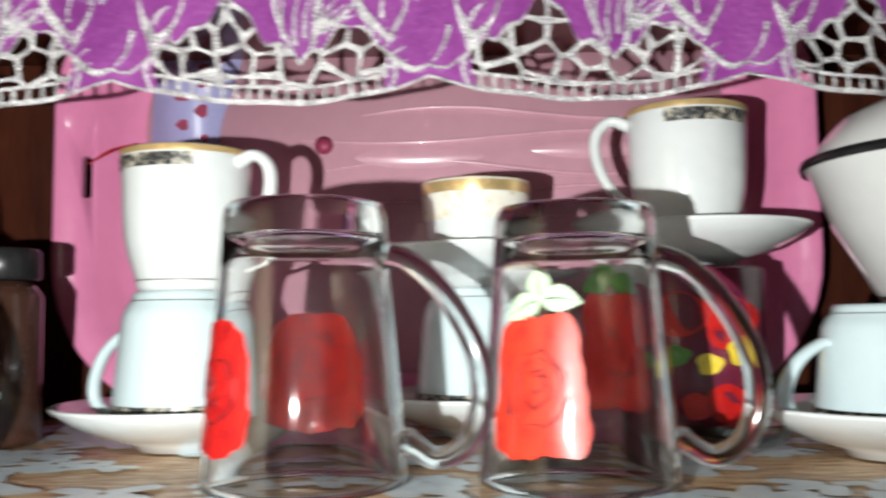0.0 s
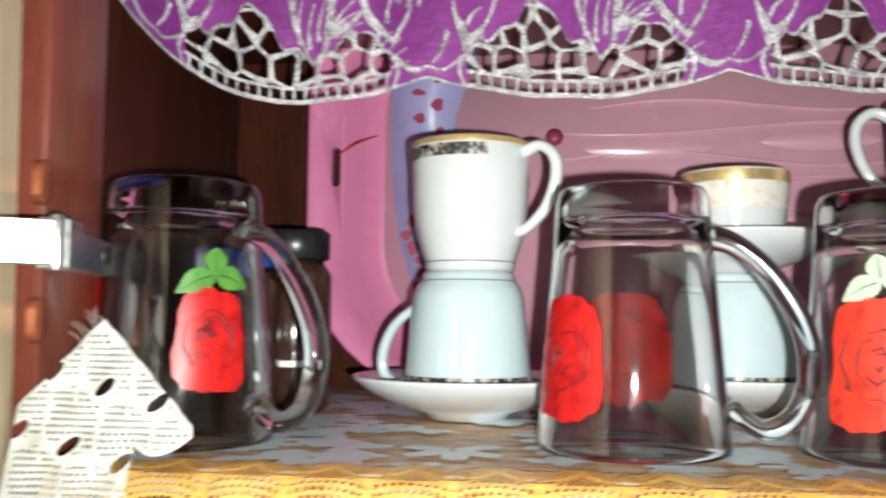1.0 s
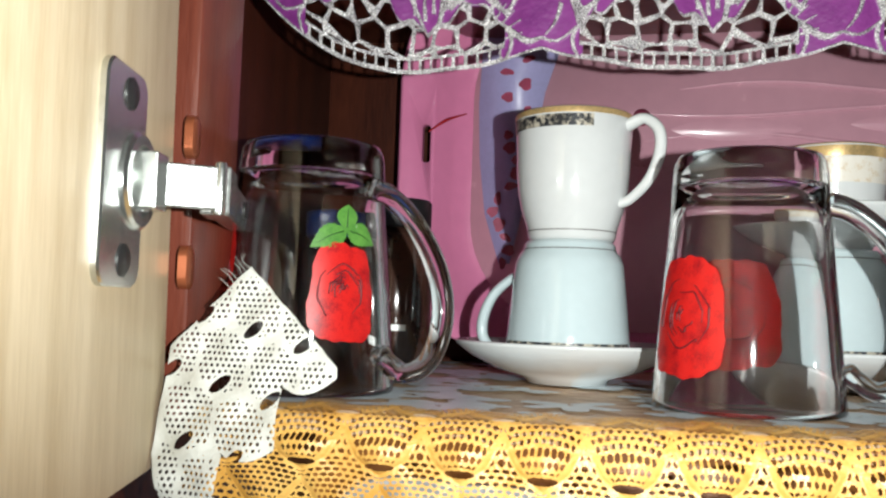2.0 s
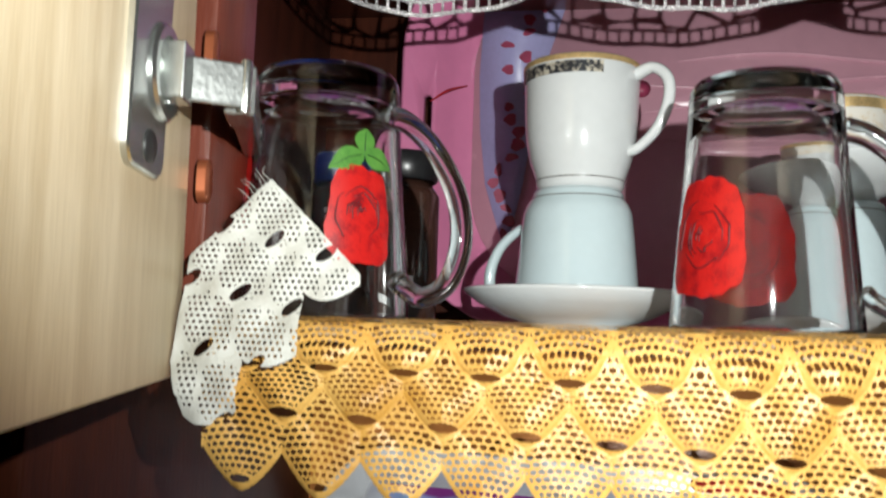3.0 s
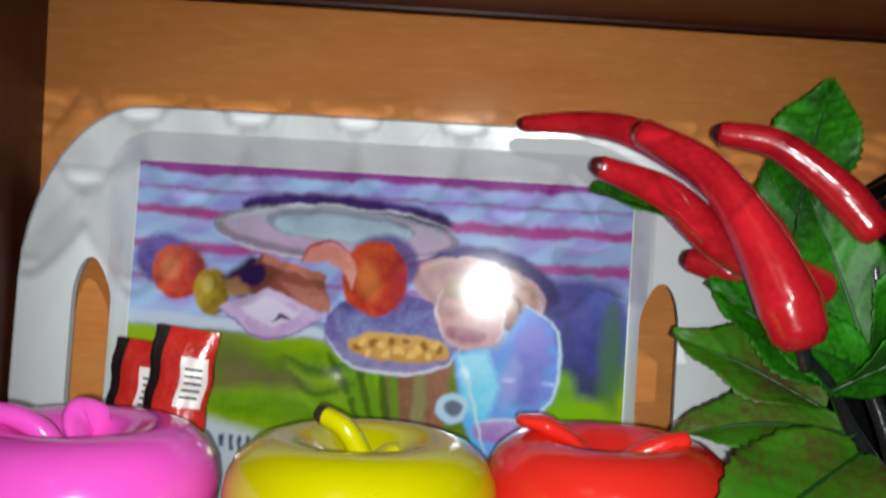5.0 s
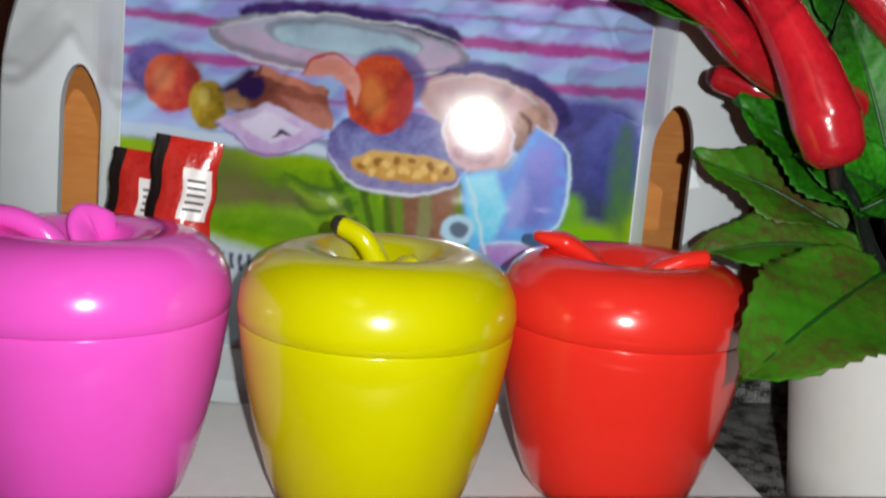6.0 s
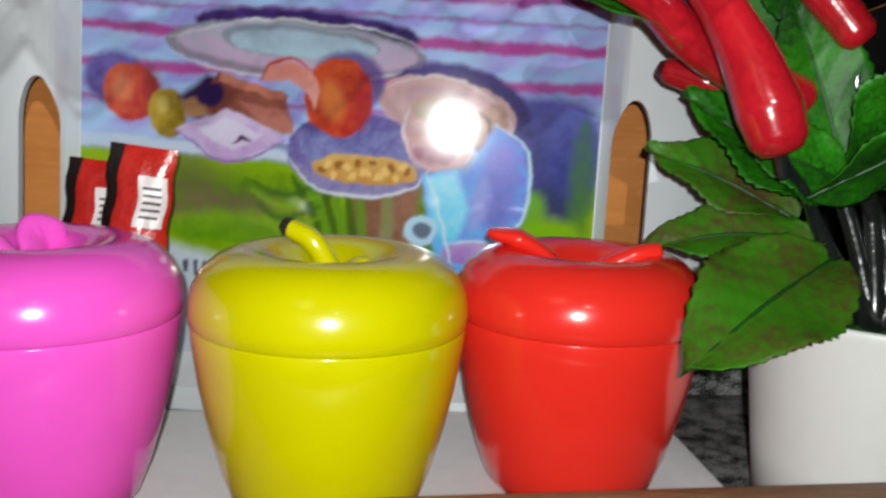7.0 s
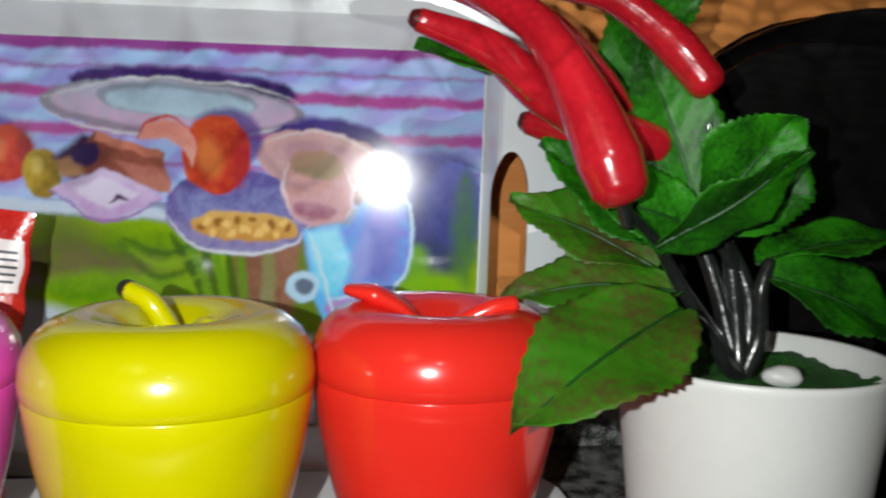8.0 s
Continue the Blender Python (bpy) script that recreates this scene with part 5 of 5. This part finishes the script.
# ---------------------------------------------------------------- apple canisters
APPLE = [(0.0, 0.0), (0.0335, 0.0), (0.0395, 0.002), (0.0445, 0.008), (0.0497, 0.022), (0.0553, 0.042), (0.0601, 0.064), (0.0632, 0.084), (0.0641, 0.0928), (0.0639, 0.0934), (0.058, 0.0934), (0.0, 0.09)]
LID = [(0.058, 0.0936), (0.0640, 0.0937), (0.0647, 0.0944), (0.0650, 0.101), (0.0636, 0.110), (0.0590, 0.1185), (0.0520, 0.1245), (0.0430, 0.1278), (0.0340, 0.1275), (0.0250, 0.1240), (0.0170, 0.1180), (0.0090, 0.1135), (0.0, 0.1125)]


def apple(x, y, m, label, size, stem, leaf, turn, dark_tip=False, lean=0.0):
    ob = thing("apple_canister", (x, y, 0.0), label, "canister", "apple-shaped canisters")
    ob.matrix_world = pose(x, y, 0.0, 0, lean, turn)
    ob.scale = (size, size, size)
    part("body", lathe(APPLE, 72), m, ob)
    lid = part("lid", lathe(LID, 72), m, ob)
    part("stem", tube(stem, [0.0052, 0.0056, 0.0052, 0.0046], 14, flat=1.1), m, lid)
    if dark_tip:
        end, before = Vector(stem[-1]), Vector(stem[-2])
        part("stem_tip", tube([end, end + (end - before).normalized() * 0.003], [0.005, 0.0042], 12), M_TIP, lid, "dark stem tip")
    part("leaf", tube(leaf, [0.004, 0.010, 0.0125, 0.008], 14, flat=0.45, side=(0, 1, 0)), m, lid)
    return ob


apple(-0.203, 0.552, M_APPLE_P, "glossy pink plastic apple-shaped canister with a lid", 1.015, [(-0.006, -0.004, 0.113), (-0.014, -0.006, 0.124), (-0.026, -0.006, 0.1305), (-0.040, -0.004, 0.132)],
      [(0.0, 0.004, 0.112), (-0.004, 0.012, 0.119), (-0.004, 0.018, 0.1245), (0.004, 0.022, 0.1255)], 0)
apple(-0.0688, 0.550, M_APPLE_Y, "glossy yellow plastic apple-shaped canister with a lid", 1.0, [(0.002, -0.002, 0.112), (-0.002, -0.002, 0.121), (-0.009, -0.002, 0.1315), (-0.019, 0.002, 0.1365)],
      [(0.002, 0.006, 0.110), (0.006, 0.012, 0.113), (0.012, 0.017, 0.1155), (0.018, 0.021, 0.118)], 0, True)
apple(0.057, 0.577, M_APPLE_R, "glossy red plastic apple-shaped canister with a lid", 0.985, [(0.004, -0.006, 0.113), (0.014, -0.008, 0.121), (0.026, -0.010, 0.127), (0.037, -0.010, 0.1295)],
      [(-0.006, 0.004, 0.114), (-0.018, 0.008, 0.124), (-0.032, 0.010, 0.131), (-0.044, 0.012, 0.133)], 0)


# ---------------------------------------------------------------- red foil packets
def packet(place, turn, lean, roll, w, h, label):
    ob = thing("foil_packet", place, label, "packet", "foil packets")
    ob.matrix_world = pose(*place, lean, roll, turn)
    n, k = 14, 26

    def skin(front, x0, x1, lift=0.0, z0=0.0, z1=1.0):
        bm = bmesh.new()
        grid = []
        for i in range(n + 1):
            col = []
            for j in range(k + 1):
                u, v = x0 + (x1 - x0) * i / n, z0 + (z1 - z0) * j / k
                puff = 0.010 * (max(0.0, math.sin(math.pi * u)) ** 0.6) * (max(0.0, math.sin(math.pi * v)) ** 0.5)
                wrinkle = 0.0012 * noise.noise((u * 7, v * 12, place[0] * 90)) + 0.0005 * math.sin(v * 190) * (v > 0.93 or v < 0.07)
                y = (puff + wrinkle + lift + 0.0004) * (-1 if front else 1)
                col.append(bm.verts.new(((u - 0.5) * w + 0.0008 * math.sin(v * 40), y, v * h)))
            grid.append(col)
        for a, b in zip(grid, grid[1:]):
            for j in range(k):
                bm.faces.new((a[j], b[j], b[j + 1], a[j + 1]))
        return bm

    part("back_foil", skin(False, 0, 1), M_PACK_BLACK, ob)
    part("front_foil", skin(True, 0, 1), M_PACK_RED, ob)
    part("black_side", skin(True, 0.0, 0.22, 0.0005), M_PACK_BLACK, ob, "black printed side")
    label_ = part("white_label", skin(True, 0.55, 0.95, 0.0006, 0.735, 0.905), M_PACK_WHITE, ob, "white printed label")
    for a in range(5):
        part("bar", skin(True, 0.62, 0.88, 0.0011, 0.765 + 0.024 * a, 0.774 + 0.024 * a), M_INK, label_)
    part("badge", skin(True, 0.36, 0.80, 0.0006, 0.60, 0.67), M_PACK_WHITE, ob, "white printed badge")
    for a in range(4):
        part("text_bar", skin(True, 0.4 + 0.02 * (a % 2), 0.85 - 0.08 * (a % 3), 0.0006, 0.40 + 0.045 * a, 0.415 + 0.045 * a), M_PACK_WHITE, ob)
    return ob


packet((-0.2165, 0.656, 0.0), -8, -3, 5, 0.036, 0.157, "red and black foil sachet with white label")
packet((-0.1935, 0.640, 0.0), -6, -4, 6, 0.037, 0.167, "red and black foil sachet with white bar label")

# ---------------------------------------------------------------- the artificial chilli plant in its white pot
PX, PY = 0.222, 0.572
plant = thing("potted_chilli_plant", (0, 0, 0), "artificial red chilli plant in a white ceramic pot", "potted plant")
Z0 = -0.0125
POT = [(0.0, 0.0), (0.054, 0.0), (0.058, 0.003), (0.0615, 0.035), (0.066, 0.075), (0.0705, 0.108), (0.0715, 0.1115), (0.0705, 0.1130), (0.0690, 0.1118), (0.0660, 0.098), (0.064, 0.088), (0.0, 0.086)]
part("pot", lathe(POT, 72, m=Matrix.Translation((PX, PY, Z0))), M_POT, plant)
bm = bmesh.new()
grid = {}
for i in range(25):
    for j in range(25):
        x, y = -0.066 + 0.0055 * i, -0.066 + 0.0055 * j
        if math.hypot(x, y) < 0.0655:
            grid[i, j] = bm.verts.new((PX + x, PY + y, Z0 + 0.1015 + 0.006 * noise.noise((x * 40, y * 40, 1)) + 0.003 * noise.noise((x * 140, y * 140, 2))))
for (i, j), v in grid.items():
    if (i + 1, j) in grid and (i, j + 1) in grid and (i + 1, j + 1) in grid:
        bm.faces.new((v, grid[i + 1, j], grid[i + 1, j + 1], grid[i, j + 1]))
part("moss", bm, M_MOSS, plant, "green foam moss")
bm = bmesh.new()
bmesh.ops.create_icosphere(bm, subdivisions=3, radius=1)
for v in bm.verts:
    v.co = Vector((0.0105 * v.co.x, 0.008 * v.co.y, 0.0055 * v.co.z)) * (1 + 0.15 * noise.noise(v.co * 1.5)) + Vector((0.229, 0.551, 0.0935))
part("pebble", bm, M_STONE, plant, "white pebble")

ROOT = (0.213, 0.566, 0.086)
for pts, r in (([ROOT, (0.205, 0.567, 0.100), (0.180, 0.566, 0.135), (0.160, 0.552, 0.160), (0.137, 0.533, 0.177)], (0.0075, 0.0055, 0.004, 0.003, 0.0028)),
               ([ROOT, (0.209, 0.572, 0.110), (0.198, 0.580, 0.150), (0.178, 0.588, 0.190), (0.172, 0.592, 0.207)], (0.007, 0.005, 0.004, 0.003)),
               ([ROOT, (0.213, 0.570, 0.110), (0.208, 0.574, 0.150), (0.200, 0.580, 0.190), (0.194, 0.582, 0.238)], (0.007, 0.005, 0.004, 0.003)),
               ([ROOT, (0.219, 0.570, 0.108), (0.216, 0.574, 0.140), (0.190, 0.590, 0.190), (0.160, 0.600, 0.230)], (0.0065, 0.005, 0.0038, 0.003)),
               ([ROOT, (0.222, 0.566, 0.110), (0.221, 0.564, 0.135), (0.226, 0.566, 0.150)], (0.006, 0.0045, 0.003)),
               ([ROOT, (0.200, 0.555, 0.100), (0.180, 0.545, 0.122), (0.160, 0.531, 0.128)], (0.006, 0.004, 0.003)),
               ([(0.208, 0.574, 0.150), (0.200, 0.566, 0.160), (0.188, 0.565, 0.168)], (0.003, 0.0022)),
               ([(0.216, 0.574, 0.135), (0.204, 0.570, 0.152), (0.194, 0.566, 0.165)], (0.003, 0.0022)),
               ([(0.205, 0.590, 0.16), (0.185, 0.612, 0.21), (0.176, 0.615, 0.26)], (0.003, 0.0022))):
    part("stem", tube(pts, r, 10), M_STEM, plant)


def chili(pts, radii, cap=None):
    ob = part("chilli", tube(pts, radii, 20, steps=10), M_CHILI, plant)
    a, b = Vector(pts[0]), Vector(pts[1])
    w = (a - b).normalized()
    part("chilli_tip", tube([a - w * 0.001, a + w * 0.003], (radii[0] * 1.04, radii[0] * 0.75), 12), M_CHILI_TIP, ob, "dark chilli tip")
    if cap:
        part("chilli_stalk", tube([pts[-1], cap], (0.004, 0.003), 8), M_STEM, ob)


chili([(0.018, 0.664, 0.297), (0.052, 0.650, 0.297), (0.080, 0.630, 0.289), (0.116, 0.610, 0.266), (0.138, 0.592, 0.236), (0.150, 0.590, 0.222)], (0.0052, 0.0075, 0.0095, 0.0115, 0.0125, 0.010))
chili([(0.070, 0.588, 0.285), (0.099, 0.566, 0.264), (0.117, 0.546, 0.231), (0.127, 0.535, 0.204), (0.133, 0.530, 0.186)], (0.0078, 0.0095, 0.0112, 0.0138, 0.0155, 0.0135), (0.138, 0.533, 0.170))
chili([(0.0435, 0.569, 0.264), (0.080, 0.575, 0.252), (0.109, 0.580, 0.231), (0.144, 0.585, 0.215), (0.172, 0.590, 0.207)], (0.0058, 0.0088, 0.0105, 0.0115, 0.0125, 0.0105))
chili([(0.121, 0.610, 0.290), (0.148, 0.600, 0.284), (0.176, 0.590, 0.262), (0.194, 0.580, 0.239)], (0.0068, 0.0082, 0.0095, 0.0112, 0.010))
chili([(0.110, 0.622, 0.219), (0.128, 0.614, 0.214), (0.148, 0.606, 0.205)], (0.007, 0.0095, 0.009))


def leaf(base, tip, width, face, m=M_LEAF, droop=0.0, cup_=0.12, skew=0.0):
    """A serrated leaf with a folded midrib, side veins and a little thickness."""
    base, tip = Vector(base), Vector(tip)
    along = tip - base
    length = along.length
    along.normalize()
    up = Vector(face)
    up = (up - along * up.dot(along)).normalized()
    side = along.cross(up)
    n, k = 30, 8
    bm = bmesh.new()

    def at(i, j, low):
        t = i / n
        w = 0.5 * width * (math.sin(math.pi * min(1, t * 0.97 + 0.03) ** 0.82) ** 0.85 + 0.02)
        if abs(j) == k:
            w *= 1 + 0.035 * (1 if i % 2 else -1)
        s = j / k
        ripple = 0.05 * width * math.sin(t * 13 + skew * 7) * abs(s) ** 1.5
        vein = 0.012 * width * math.cos(2 * math.pi * (t * 8 - abs(s) * 1.8)) * (1 - abs(s) * 0.4)
        h = cup_ * width * abs(s) ** 0.8 - droop * length * (t - 0.5) ** 2 * 4 + droop * length + ripple + vein
        return base + along * (t * length + abs(s) * w * 0.3 * (1 - t)) + side * (w * s + skew * length * 0.15 * math.sin(math.pi * t)) + up * (h - (0.0005 if low else 0))

    top = [[bm.verts.new(at(i, j, False)) for j in range(-k, k + 1)] for i in range(n + 1)]
    low = [[bm.verts.new(at(i, j, True)) for j in range(-k, k + 1)] for i in range(n + 1)]
    for g in (top, low):
        for i in range(n):
            for j in range(2 * k):
                bm.faces.new((g[i][j], g[i + 1][j], g[i + 1][j + 1], g[i][j + 1]))
    for j in (0, 2 * k):
        for i in range(n):
            bm.faces.new((top[i][j], top[i + 1][j], low[i + 1][j], low[i][j]))
    ob = part("leaf", bm, m, plant)
    rib = [at(i, 0, False) + up * 0.0002 for i in (0, 6, 12, 18, 24, 29)]
    part("midrib", tube(rib, [0.0013, 0.001, 0.0005], 6, steps=4), M_VEIN, ob)
    return ob


FRONT_UP = (-0.1, -0.8, 0.5)
leaf((0.165, 0.531, 0.131), (0.072, 0.470, 0.092), 0.060, (-0.25, -0.75, 0.75), M_LEAF_BROWN, 0.06)
leaf((0.172, 0.580, 0.143), (0.100, 0.620, 0.175), 0.050, (0.1, -0.75, 0.75), M_LEAF_BROWN, 0.05)
leaf((0.180, 0.566, 0.133), (0.088, 0.575, 0.126), 0.044, (0.1, -0.55, 0.85), M_LEAF_BROWN, 0.06, skew=0.3)
leaf((0.180, 0.574, 0.153), (0.110, 0.598, 0.206), 0.054, (0.3, -0.85, 0.5), M_LEAF, 0.05)
leaf((0.145, 0.602, 0.216), (0.043, 0.592, 0.253), 0.048, (0.1, -0.5, 0.85), M_LEAF, 0.05)
leaf((0.196, 0.575, 0.160), (0.166, 0.602, 0.262), 0.050, (-0.2, -0.9, 0.1), M_LEAF, 0.03)
leaf((0.188, 0.572, 0.168), (0.233, 0.566, 0.224), 0.066, (0.2, -0.95, 0.1), M_LEAF, 0.04, cup_=0.18)
leaf((0.155, 0.541, 0.160), (0.217, 0.519, 0.208), 0.050, (0.55, -0.75, -0.35), M_LEAF, 0.05, cup_=0.06)
leaf((0.190, 0.570, 0.165), (0.128, 0.560, 0.182), 0.046, (0.0, -0.85, 0.5), M_LEAF, 0.04)
leaf((0.222, 0.568, 0.142), (0.300, 0.558, 0.108), 0.052, (0.2, -0.7, 0.7), M_LEAF, 0.08)
leaf((0.226, 0.580, 0.146), (0.330, 0.600, 0.156), 0.046, (0.0, -0.25, 0.95), M_LEAF, 0.06)
leaf((0.166, 0.612, 0.248), (0.193, 0.632, 0.326), 0.050, (-0.5, -0.85, 0.1), M_LEAF, 0.03)
leaf((0.182, 0.622, 0.200), (0.172, 0.640, 0.305), 0.046, (-0.7, -0.6, 0.1), M_LEAF, 0.03)
leaf((0.200, 0.585, 0.170), (0.176, 0.600, 0.222), 0.050, (-0.4, -0.9, 0.2), M_LEAF, 0.03)
leaf((0.210, 0.600, 0.155), (0.240, 0.650, 0.190), 0.05, (0.3, -0.6, 0.7), M_LEAF, 0.05)

# black tray behind the plant, glasses and a paper bag at the far end
black = thing("black_tray", (0.452, 0.748, 0.148), "large glossy black oval tray leaning on the back", "tray")
black.matrix_world = pose(0.452, 0.742, 0.1478, -4, 0, 0)
part("tray_base", stacked([(0.215, 0.130, 0.12, -0.002), (0.224, 0.137, 0.125, -0.004), (0.224, 0.137, 0.125, 0.004), (0.215, 0.130, 0.12, 0.006)]), M_BLACKTRAY, black)
part("tray_rim", stacked([(0.225, 0.138, 0.125, -0.002), (0.240, 0.150, 0.135, -0.022), (0.262, 0.158, (0.218, 0.15), -0.026), (0.264, 0.160, (0.22, 0.152), -0.023), (0.262, 0.158, (0.218, 0.15), -0.020), (0.242, 0.152, 0.137, -0.017), (0.2255, 0.1385, 0.1255, 0.004)], cap=(False, False)), M_BLACKTRAY, black)
TUMBLER_GLASS = [(0.0, 0.0), (0.024, 0.0), (0.026, 0.003), (0.033, 0.098), (0.0322, 0.0995), (0.031, 0.098), (0.0245, 0.010), (0.0, 0.008)]
for x, y in ((0.305, 0.665), (0.385, 0.655), (0.35, 0.60)):
    alone("drinking_glass", lathe(TUMBLER_GLASS, 48), M_GLASS, (x, y, -0.0125), "clear drinking glass on the granite counter", "glass", group="drinking glasses")
bm = bmesh.new()
bmesh.ops.create_icosphere(bm, subdivisions=4, radius=1)
for v in bm.verts:
    c = v.co.copy()
    v.co = Vector((0.045 * c.x, 0.03 * c.y, 0.028 * c.z)) * (1 + 0.22 * noise.noise(c * 2.2) + 0.07 * noise.noise(c * 7))
    v.co.z = max(v.co.z, -0.02)
alone("paper_bag", bm, M_BISCUIT, (0.372, 0.60 - 0.085, 0.0075), "crumpled tan paper bag on the counter", "bag")
